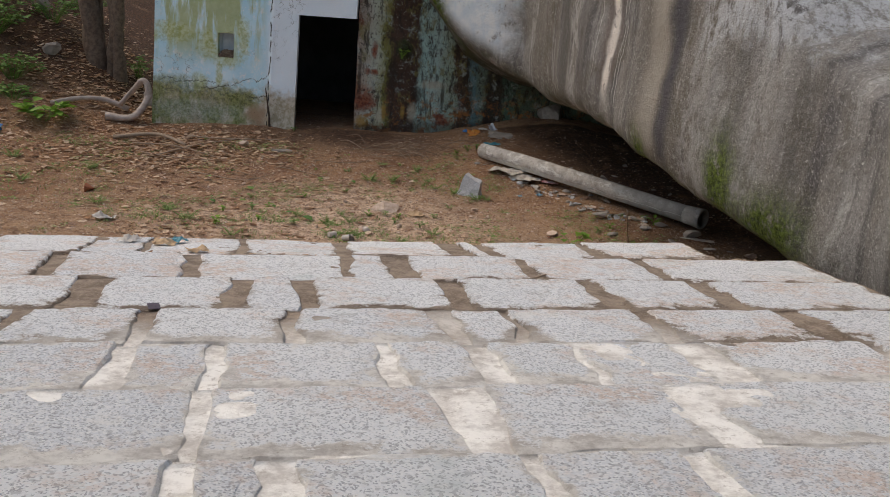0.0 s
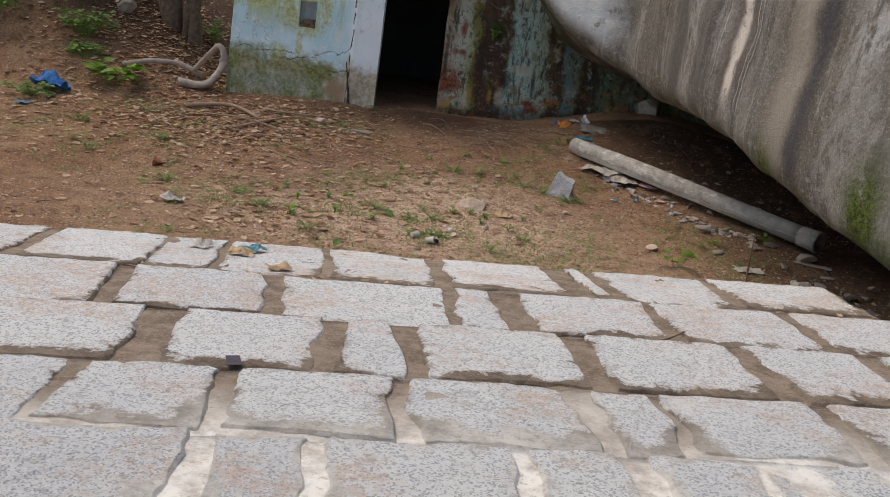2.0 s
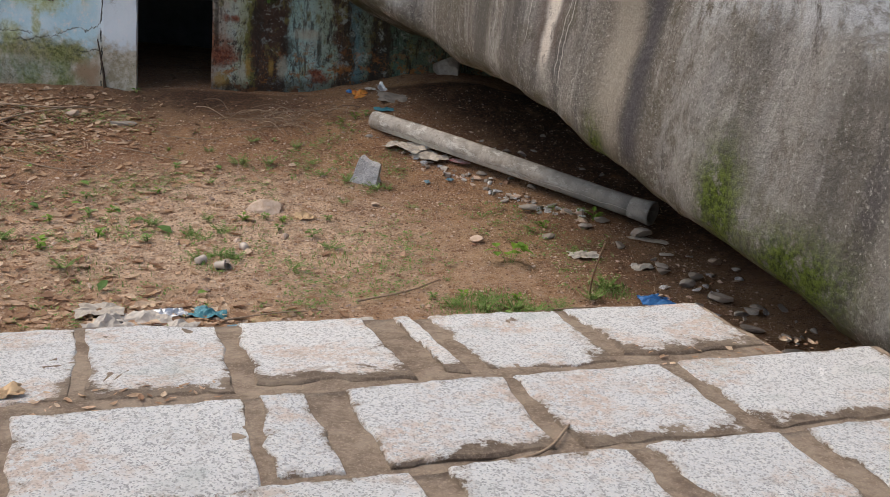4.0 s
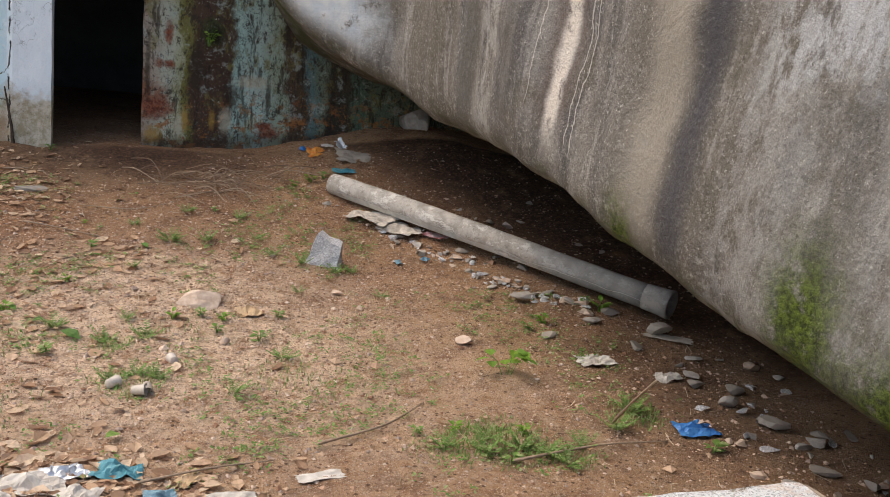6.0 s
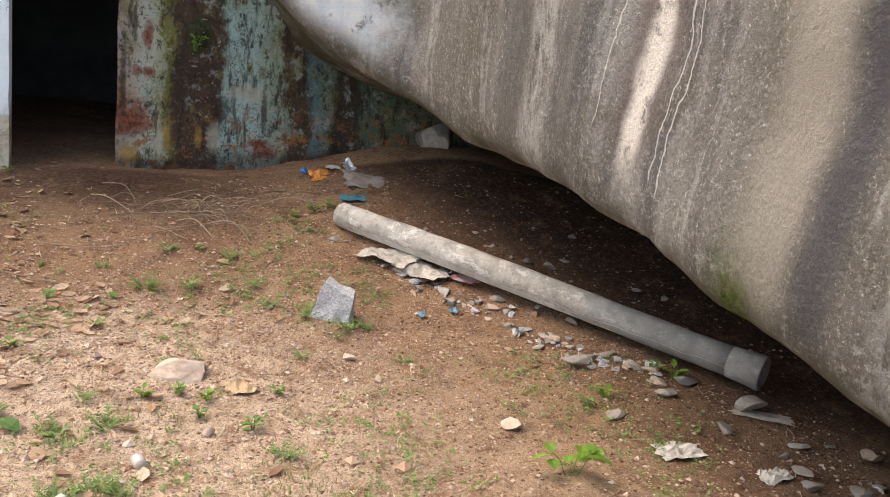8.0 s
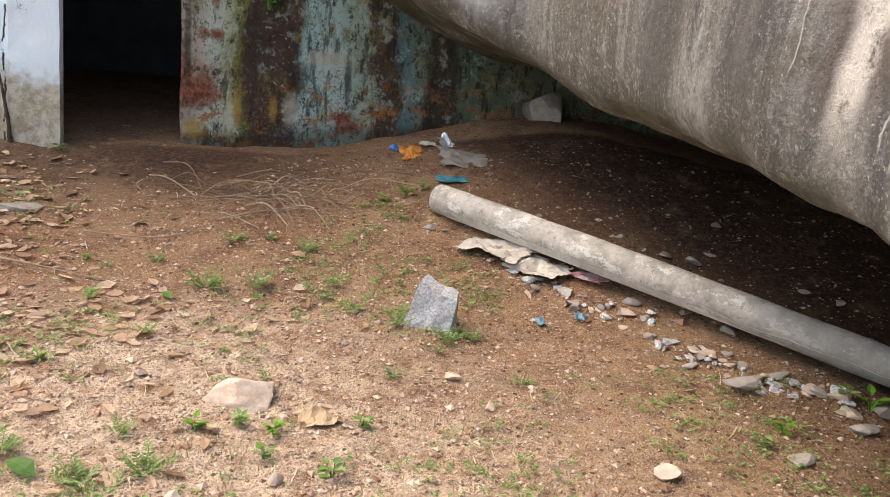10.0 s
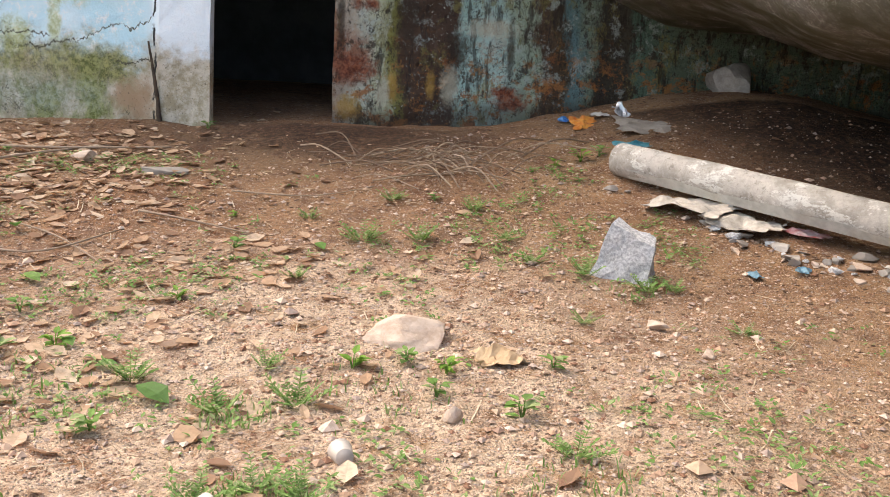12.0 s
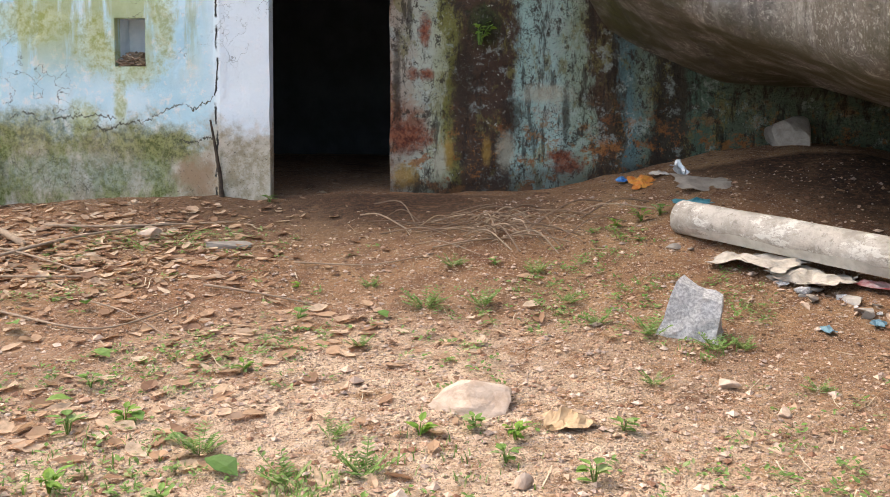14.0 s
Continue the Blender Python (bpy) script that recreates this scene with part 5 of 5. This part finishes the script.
plant("bright_plant", -4.25, -0.75, surf(-4.25, -0.75), 16, 0.32, 0.21, LIME, "bright green broad-leaved plant on the leafy bank", 1, height=0.28)
plant("papaya_seedling", 3.82, -4.75, surf(3.82, -4.75), 5, 0.16, 0.11, LIME, "young papaya seedling with lobed green leaves", 2, height=0.2)
plant("wall_fern", 1.15, front_right(1.15, 1.2) - 0.06, 1.2, 9, 0.09, 0.07, LIME, "small green plant rooted in the stained wall", 3, height=0.16)
for i, (x, y, n, sp, h) in enumerate([(-5.15, 0.1, 60, .45, .4), (-4.9, -0.4, 30, .35, .25), (-5.9, 0.9, 120, .6, .6), (-6.2, 2.0, 120, .7, .8), (-6.6, -0.2, 90, .6, .5), (-5.3, 1.9, 50, .4, .4), (-6.9, 3.4, 140, .8, .9), (-5.4, 3.6, 60, .5, .5), (-7.6, 1.2, 140, .9, .9), (-3.75, 1.9, 24, .3, .4), (-5.1, -1.6, 30, .4, .2)]):
    plant("bush", x, y, surf(x, y), n, sp, 0.09, FRESH, "low dark green bush on the leafy bank", 30 + i, "bush", h)


# ---- grass, leaf litter and grit ----
def scatter_area(rng):
    """A random place in the yard, denser towards the path walked."""
    while True:
        x, y = rng.uniform(-8.0, 6.0), rng.uniform(-7.2, 2.0)
        if x < -2.9 and rng.random() < 0.5:
            y = rng.uniform(-2.0, 7.0)
        if y > front_left(x, 0) - 0.02 and -2.8 < x < 6.5 and not (-0.4 < x < 0.4 and y < 1.5):
            continue
        return x, y


def litter_density(x, y):
    d = 0.02 + 1.3 * bell(math.hypot((x + 1.7) / 1.3, (y + 1.4) / 0.9), 1.0) + 0.4 * bell(math.hypot((x + 0.1) / 1.2, (y + 4.2) / 1.0), 1.0)
    d += 0.75 * max(0.0, min(1.0, (-x - 2.6) / 1.2)) + 0.45 * bell(math.hypot((x - 0.8) / 1.0, (y + 2.75) / 0.35), 1.0) + 0.6 * bell(math.hypot((x - 1.2) / 1.1, (y + 6.4) / 0.5), 1.0)
    d += 0.5 * max(0.0, min(1.0, (-x + 0.3) / 1.5))
    d *= 0.45 + 1.5 * max(0.0, 0.5 + fbm(x, y, 11, 1.6, 3))
    if x > 3.0:
        d *= 0.35
    elif x > -0.3 and y < -3.2:
        d *= 0.55
    return min(1.0, d)


rng = random.Random(99)
bm_v, bm_f = [], []


def add_leaf(x, y, ln, wd, lift=0.0):
    a, tilt, roll_ = rng.uniform(0, 6.28), rng.gauss(0, .13), rng.gauss(0, .24)
    rot = Euler((roll_, tilt, a)).to_matrix()
    z = surf(x, y) + 0.001 + lift
    curl = rng.uniform(-.1, .75)
    fold = rng.uniform(0, .55)
    base = len(bm_v)
    for u, w in ((-.5, 0), (-.15, -.5), (-.15, 0), (-.15, .5), (.22, -.4), (.22, 0), (.22, .4), (.5, 0)):
        q = rot @ Vector((u * ln, w * wd, curl * ln * (u * u - .12) + fold * wd * abs(w)))
        bm_v.append((x + q.x, y + q.y, z + q.z + abs(tilt) * ln * .15 + abs(roll_) * wd * .2))
    bm_f.extend([tuple(base + k for k in f) for f in ((0, 2, 1), (0, 3, 2), (1, 2, 5, 4), (2, 3, 6, 5), (4, 5, 7), (5, 6, 7))])


count = 0
while count < 9000:
    x, y = scatter_area(rng)
    if rng.random() > litter_density(x, y):
        continue
    ln = rng.uniform(.018, .055) if rng.random() < .9 else rng.uniform(.06, .11)
    add_leaf(x, y, ln, ln * rng.uniform(.35, .7), rng.uniform(0, .002))
    count += 1
clusters = [(-1.6, -1.35, .75, .5, 1000), (-2.1, -2.0, .6, .5, 500), (-0.75, -1.9, .4, .45, 90), (0.75, -2.75, .55, .22, 40), (-0.1, -4.1, .6, .5, 40), (0.45, -3.0, .3, .25, 40), (1.0, -6.5, .5, .25, 420), (-1.2, -3.6, .8, .6, 70), (-3.6, -1.6, 1.2, 1.0, 1000), (-4.6, 1.6, 1.0, 1.2, 1400), (-3.2, 0.8, .4, .6, 500), (0.1, -3.4, .9, .7, 160), (-0.4, -5.3, .8, .5, 300), (-4.2, 0.6, .9, .8, 600)]
for cx, cy, rx_, ry_, n in clusters:
    for _ in range(n):
        x, y = rng.gauss(cx, rx_), rng.gauss(cy, ry_)
        if y > -0.03 and x > -2.9 or x > 4:
            continue
        ln = rng.uniform(.045, .135)
        add_leaf(x, y, ln, ln * rng.uniform(.4, .7), rng.uniform(0, .014))
tagged(raw("leaf_litter", bm_v, bm_f, DRY), "scattered curled brown dry leaves on the soil", "leaves", kind="stuff")

bm_v, bm_f = [], []
count = 0
while count < 60000:
    x, y = scatter_area(rng)
    w = (0.25 + 0.75 * bell(math.hypot((x - 1.6) / 2.0, (y + 3.9) / 1.8), 1.0)) * (1.0 if x > -3 else 0.4)
    if rng.random() > w or y > -0.9 + rng.uniform(-.4, .3) + (1.1 if x > 1.2 else 0.0) or (x > 2.4 and x + 1.1 * y > 1.2 and rng.random() < .4):
        continue
    s = min(.022, .0044 * math.exp(rng.gauss(0, .6))) * (1.0 if rng.random() < .985 else 2.0)
    z = surf(x, y) + s * .25
    base = len(bm_v)
    for dx, dy, dz in ((1, 0, 0), (-1, .2, 0), (.1, 1, .1), (0, -1, -.1), (.1, .1, .8), (0, 0, -.8)):
        bm_v.append((x + s * (dx + rng.uniform(-.3, .3)), y + s * (dy + rng.uniform(-.3, .3)), z + s * .7 * (dz + rng.uniform(-.2, .2))))
    for f in ((0, 2, 4), (2, 1, 4), (1, 3, 4), (3, 0, 4), (2, 0, 5), (1, 2, 5), (3, 1, 5), (0, 3, 5)):
        bm_f.append(tuple(base + k for k in f))
    count += 1
tagged(raw("gravel", bm_v, bm_f, GRIT), "loose pale grit and pebbles on red soil", "gravel", kind="stuff")

bm_v, bm_f = [], []
patches = [(3.56, -5.85, .45, 1300), (3.2, -6.0, .3, 200), (4.0, -6.0, .25, 250), (1.25, -5.2, .3, 330), (1.0, -4.45, .2, 140), (4.6, -5.4, .25, 450), (2.2, -4.9, .4, 220), (.2, -4.4, .5, 160), (2.5, -2.85, .25, 70), (-.8, -5.0, .6, 250), (-2.6, -3.4, .9, 250), (-4.6, -3.0, .9, 300), (1.5, -4.1, .5, 120), (2.6, -5.2, .5, 140), (-5.0, -1.2, .6, 260), (0.4, -5.6, .5, 160)]
for px, py, pr, n in patches:
    for _ in range(n):
        a, r = rng.uniform(0, 6.28), pr * math.sqrt(rng.random()) * rng.uniform(.5, 1)
        x, y = px + r * math.cos(a), py + r * math.sin(a)
        h, b = rng.uniform(.01, .05), rng.uniform(0, 6.28)
        w, lean = rng.uniform(.002, .0045), rng.uniform(.2, 1.0) * h
        z = surf(x, y) - .004
        cx, cy = math.cos(b), math.sin(b)
        base = len(bm_v)
        bm_v += [(x - w * cy, y + w * cx, z), (x + w * cy, y - w * cx, z), (x + .4 * lean * cx - w * .8 * cy, y + .4 * lean * cy + w * .8 * cx, z + h * .65), (x + .4 * lean * cx + w * .8 * cy, y + .4 * lean * cy - w * .8 * cx, z + h * .65), (x + lean * cx, y + lean * cy, z + h)]
        bm_f += [(base, base + 1, base + 3, base + 2), (base + 2, base + 3, base + 4)]
tagged(raw("grass", bm_v, bm_f, GRASS), "sparse short green grass tufts in the soil", "grass", kind="stuff")

bm_v, bm_f = [], []
for i in range(2600):
    x, y = scatter_area(rng)
    if y > -0.7 or (x > 3.2 and y > -3.0):
        continue
    a, ln, w = rng.uniform(0, 6.28), rng.uniform(.03, .16), rng.uniform(.0012, .003)
    bend = rng.uniform(-.25, .25)
    base = len(bm_v)
    for t in (0, .5, 1):
        ang = a + bend * t
        px, py = x + ln * (t - .5) * math.cos(ang), y + ln * (t - .5) * math.sin(ang)
        z = surf(px, py) + .004 + .02 * t * rng.random()
        bm_v += [(px - w * math.sin(ang), py + w * math.cos(ang), z), (px + w * math.sin(ang), py - w * math.cos(ang), z + .001)]
    bm_f += [(base, base + 1, base + 3, base + 2), (base + 2, base + 3, base + 5, base + 4)]
tagged(raw("dry_straw", bm_v, bm_f, per_island("straw", [(0.52, 0.38, 0.25), (0.40, 0.27, 0.17), (0.62, 0.50, 0.36), (0.30, 0.19, 0.12)], 0.9, 30, 0.0)), "thin dry straws and rootlets strewn on the soil", "straw", kind="stuff")

bm = bmesh.new()
made_sprigs = 0
while made_sprigs < 2200:
    x, y = rng.uniform(-4.5, 5.0), rng.uniform(-6.8, -1.0)
    if fbm(x, y, 21, 1.3, 3) < rng.uniform(-.15, .45) or (x > 3.0 and y > -3.2):
        continue
    z = surf(x, y)
    for k in range(rng.randint(4, 8)):
        a = rng.uniform(0, 6.28)
        o = Vector((x + rng.gauss(0, .02), y + rng.gauss(0, .02), z + rng.uniform(.004, .028)))
        leaf_shape(bm, o, Vector((math.cos(a), math.sin(a), rng.uniform(-.1, .6))), Vector((0, 0, 1)) + rand_dir(rng) * .4, rng.uniform(.015, .04), rng.uniform(.008, .018), .2, .1)
    made_sprigs += 1
tagged(part("seedlings", bm, GRASS), "tiny green seedlings sprouting across the sandy soil", "weeds", kind="stuff")

bm = bmesh.new()
for x, y, ln in [(-1.0, -2.9, .14), (-.25, -3.3, .12), (-.75, -2.55, .13), (.76, -4.4, .18), (.2, -3.95, .1), (.95, -2.55, .11), (1.75, -1.9, .1), (-.2, -3.75, .12), (.35, -4.1, .1), (-.55, -3.95, .12), (1.3, -5.9, .12), (.5, -6.0, .14)]:
    leaf_shape(bm, Vector(on(x, y, .02)), Vector((rng.uniform(-1, 1), rng.uniform(-.6, .6), .1)), Vector((0, -.2, 1)), ln, ln * .55, .2, .2)
tagged(part("green_leaf", bm, FRESH), "fallen green leaves lying on dry litter", "leaves", kind="stuff")


# ---- pavement ----
SLOPE = 0.0932
ROWS = [(-0.2, 0.66, [-0.75, 0.02, 0.42, 1.10, 1.86, 2.71, 2.96, 3.77, 4.64], [.05, .06, .05, .12, .13, .12, .1, .08]),
        (0.86, 1.62, [-0.9, 0.0, 0.83, 1.78, 2.13, 2.99, 3.87, 5.12], [.1, .1, .05, .13, .12, .1, .08]),
        (1.71, 2.46, [-0.6, 0.33, 1.12, 1.50, 2.34, 3.21, 3.95, 5.05], [.17, .13, .11, .11, .12, .15, .1]),
        (2.58, 3.20, [-1.0, 0.1, 0.72, 1.38, 2.14, 2.48, 3.23, 4.06, 5.15], [.06, .08, .07, .09, .05, .06, .12, .08]),
        (3.27, 3.89, [-0.8, 0.0, 0.68, 1.06, 1.77, 2.20, 2.62, 3.19, 4.1, 5.2], [.06, .12, .12, .13, .15, .06, .26, .1, .08]),
        (3.93, 4.60, [-1.0, 0.0, 1.04, 1.96, 2.84, 3.9, 5.2], [.08, .13, .24, .14, .1, .1]),
        (4.66, 5.35, [-0.7, 0.25, 1.0, 1.30, 2.07, 2.57, 3.4, 4.4, 5.2], [.08, .12, .18, .1, .14, .08, .1, .1])]
prng = random.Random(41)
r = 5.42
while r < 13.5:
    js, s = [-1.0], -1.0
    while s < 4.6:
        s += prng.uniform(.5, 1.1)
        js.append(s)
    js[-1] = 5.3
    ROWS.append((r, r + 0.68, js, [prng.uniform(.06, .14) for _ in js]))
    r += 0.76
ROWS = [(a, b, js, [g * (0.72 if a > 3.0 else 1.0) for g in gaps]) for a, b, js, gaps in ROWS]
ROWS = [(a, b, [-5.2, -4.3, -3.3, -2.5, -1.7] + js, [.08] * 5 + gaps) for a, b, js, gaps in ROWS]


def tread_z(s, r, row):
    a, b = row[0], row[1] + 0.08
    mid = (a + b) / 2
    x, y = paving_point(s, mid)
    return paving_z(x, y) + 0.4 * SLOPE * (r - mid)


def lay(s, r, row):
    """A point of the paving; the outermost row sags towards its edge."""
    z = tread_z(s, r, row)
    if row is ROWS[0]:
        t = max(0.0, (0.66 - r) / 0.86)
        z -= t * max(0.0, min(0.15, 0.14 - 0.05 * (s - 1.9)))
        r += t * (max(-0.6, min(-0.05, -0.5 + 0.15 * (s - 1.9))) + 0.2)
    return (*paving_point(s, r), z)


def cement(s, r):
    """1 where the joints are filled with white cement, 0 where brown dirt lies in them."""
    x, y = paving_point(s, r)
    v = (r - 2.75) / 0.45 + 0.8 * fbm(x, y, 4, 1.1, 3)
    v -= 1.4 * bell(math.hypot((s - 3.5) / 0.6, (r - 3.5) / 0.45), 1.0) + 1.0 * bell(math.hypot((s - 4.2) / 0.5, (r - 2.9) / 0.4), 1.0) + 0.7 * bell(math.hypot((s - 2.1) / 0.5, (r - 4.5) / 0.2), 1.0)
    return max(0.0, min(1.0, v))


# dirt washed against the risers: row, from, to, width on the tread
DIRT = [(0, 0.95, 3.0, .24), (0, 3.55, 4.6, .38), (0, -1.0, 0.5, .12), (1, -0.2, 0.35, .10), (1, 0.42, 1.02, .07), (1, 2.5, 5.1, .19), (2, -0.6, 1.25, .23), (2, 1.6, 2.65, .13), (2, 2.7, 5.0, .28), (3, 3.0, 4.4, .34), (3, 0.2, 2.6, .30), (4, 3.1, 4.6, .3), (4, 0.4, 2.6, .24), (5, -0.6, 1.6, .24), (5, 2.0, 3.4, .26), (6, 0.4, 3.0, .22)]
RINGS = ((0.0, -.07, 1.0), (0.0, -.009, .92), (.013, .004, .70), (.05, .005, .46), (.10, .005, .28), (.17, .006, .12), (.26, .006, 0.0))


def grime(s, r, row):
    """How far dirt from the joint behind a row covers the stone."""
    v = 0.0
    for i, a, b, w in DIRT:
        if ROWS[i] is row:
            inside = max(0.0, min(1.0, (s - a) / .12 + .5)) * max(0.0, min(1.0, (b - s) / .12 + .5))
            v = max(v, inside * max(0.0, min(1.0, 1.15 - (row[1] - r) / w)) * 0.75)
    return v


def make_bed():
    verts, faces, pale = [], [], []
    for i, row in enumerate(ROWS):
        a = row[0]
        b = ROWS[i + 1][0] if i + 1 < len(ROWS) else row[1] + .1
        s0, s1 = row[2][0] - .1, row[2][-1] + .02
        n, m = round((s1 - s0) / .05), 16
        base = len(verts)
        for j in range(m + 1):
            for k in range(n + 1):
                s, rr = lerp(s0, s1, k / n), lerp(a + .012, b + .012, j / m)
                x, y, z = lay(s, rr, row)
                z += -(0.008 if rr < 2.4 else 0.006) + 0.014 * fbm(x, y, 2, 2.4, 4) + 0.006 * fbm(x, y, 7, 11.0, 2)
                verts.append((x, y, z))
                pale.append(cement(s, rr))
        for j in range(m):
            for k in range(n):
                q = base + j * (n + 1) + k
                faces.append((q, q + 1, q + n + 2, q + n + 1))
        low = len(verts)
        drop = 1.2 if i == 0 else .12
        for k in range(n + 1):
            vx, vy, vz = verts[base + k]
            verts.append((vx, vy, vz - drop))
            pale.append(0)
        for k in range(n):
            faces.append((base + k, base + k + 1, low + k + 1, low + k))
        low = len(verts)
        for j in range(m + 1):
            vx, vy, vz = verts[base + j * (n + 1) + n]
            verts.append((vx, vy, vz - 1.4))
            pale.append(0)
        for j in range(m):
            faces.append((base + j * (n + 1) + n, base + (j + 1) * (n + 1) + n, low + j + 1, low + j))
    ob = raw("pavement", verts, faces, MORTAR, True)
    ob.data.attributes.new("pale", "FLOAT", "POINT").data.foreach_set("value", pale)
    return tagged(ob, "stepped paving of rough granite blocks in cement mortar", "pavement", kind="structure")


bed = make_bed()
for row in ROWS:
    a, b, js, gaps = row
    for k in range(len(js) - 1):
        g0 = gaps[k - 1] / 2 if k else .04
        g1 = gaps[k] / 2 if k < len(gaps) else .04
        s0, s1 = js[k] + g0, js[k + 1] - (g1 if k < len(js) - 2 else 0.0)
        corners = [(s0 + prng.uniform(-.03, .03), a), (s1 + prng.uniform(-.03, .03), a), (s1 + prng.uniform(-.03, .03), b + prng.uniform(-.05, .03)), (s0 + prng.uniform(-.03, .03), b + prng.uniform(-.05, .03))]
        out = []
        for q in range(4):
            (sa, ra), (sb, rb) = corners[q], corners[(q + 1) % 4]
            nseg = 14 if q % 2 == 0 else 11
            for t in range(nseg):
                f = (t + (0.12 if t == 0 else 0)) / nseg
                sq, rq = lerp(sa, sb, f), lerp(ra, rb, f)
                amp = 0.02 if q == 0 else 0.032
                sq, rq = sq + amp * fbm(sq, rq, 3, 4.0, 4) + 0.012 * fbm(sq, rq, 5, 17.0, 2), rq + amp * fbm(sq, rq, 8, 4.0, 4) + 0.012 * fbm(sq, rq, 9, 17.0, 2)
                out.append((sq, rq))
        cs, cr = sum(p[0] for p in out) / len(out), sum(p[1] for p in out) / len(out)
        ox, oy, oz = lay(cs, cr, row)
        lift = prng.uniform(-.006, .006)
        verts, faces, rims, pales = [], [], [], []
        n = len(out)
        for inset, dz, rim in RINGS:
            for sq, rq in out:
                d = math.hypot(sq - cs, rq - cr)
                f = max(.12, 1 - inset / max(d, .05))
                s_, r_ = lerp(cs, sq, f), lerp(cr, rq, f)
                x, y, z = lay(s_, r_, row)
                verts.append((x - ox, y - oy, z - oz + dz + lift + .006 * fbm(x, y, 6, 4, 3) - (.004 * fbm(x, y, 16, 14, 2))))
                pales.append(cement(s_, r_))
                rims.append(rim + grime(s_, r_, row) + (0.14 * pales[-1] if rim else 0.0))
        verts.append((0, 0, .006 + lift))
        rims.append(grime(cs, cr, row))
        pales.append(cement(cs, cr))
        for j in range(len(RINGS) - 1):
            for t in range(n):
                faces.append((j * n + t, j * n + (t + 1) % n, (j + 1) * n + (t + 1) % n, (j + 1) * n + t))
        for t in range(n):
            faces.append(((len(RINGS) - 1) * n + t, (len(RINGS) - 1) * n + (t + 1) % n, len(RINGS) * n))
        ob = raw("stone", verts, faces, GRANITE)
        ob.data.attributes.new("rim", "FLOAT", "POINT").data.foreach_set("value", rims)
        ob.data.attributes.new("pale", "FLOAT", "POINT").data.foreach_set("value", pales)
        ob.parent = bed
        ob.location = (ox, oy, oz)


def on_paving(s, r, h=0.0):
    row = next(q for q in reversed(ROWS) if r >= q[0])
    x, y, z = lay(s, r, row)
    return (x, y, z + h)


stick("stick", [on_paving(2.62, 1.68, .012), on_paving(2.85, 1.62, .02), on_paving(3.05, 1.42, .012)], .009, .006, TWIG, "thin dry stick lying on the paving")
x, y, z = on_paving(0.72, 2.42, 0.016)
bm = box_bm(-.03, .03, -.05, .05, 0, .003)
bmesh.ops.bevel(bm, geom=bm.edges[:], offset=.001, segments=1, affect="EDGES")
tagged(place(part("small_packet", bm, BLACKPACK), x, y, z, 25), "small dark printed packet lying on the paving", "packet")
for i, (s, r_, w, mat, lab) in enumerate([(.55, .22, .16, TAN, "brown shrivelled plant scrap on the paving"), (.82, .55, .14, TAN, "brown shrivelled plant scrap on the paving"), (.62, .1, .16, TEALBAG, "teal plastic scrap on the paving edge"), (.28, .08, .18, PAPER, "white plastic scrap on the paving edge")]):
    x, y, z = on_paving(s, r_, .004)
    scrap("paving_scrap", x, y, w, w * .7, 60 + i, mat, lab, "litter", 30 * i, .5, 10, z)
bm_v, bm_f = [], []
for i in range(140):
    s, r_ = (rng.uniform(-.3, 1.7), rng.uniform(.55, .84)) if i < 90 else (rng.uniform(3.9, 5.0), rng.uniform(.45, .84))
    x, y, z = on_paving(s, r_)
    keep = len(bm_v)
    ln = rng.uniform(.02, .07)
    add_leaf(x, y, ln, ln * .4)
    dz = z - surf(x, y)
    bm_v[keep:] = [(q[0], q[1], q[2] + dz) for q in bm_v[keep:]]
tagged(raw("paving_litter", bm_v, bm_f, DRY), "dry plant crumbs in the joints of the paving", "leaves", kind="stuff")
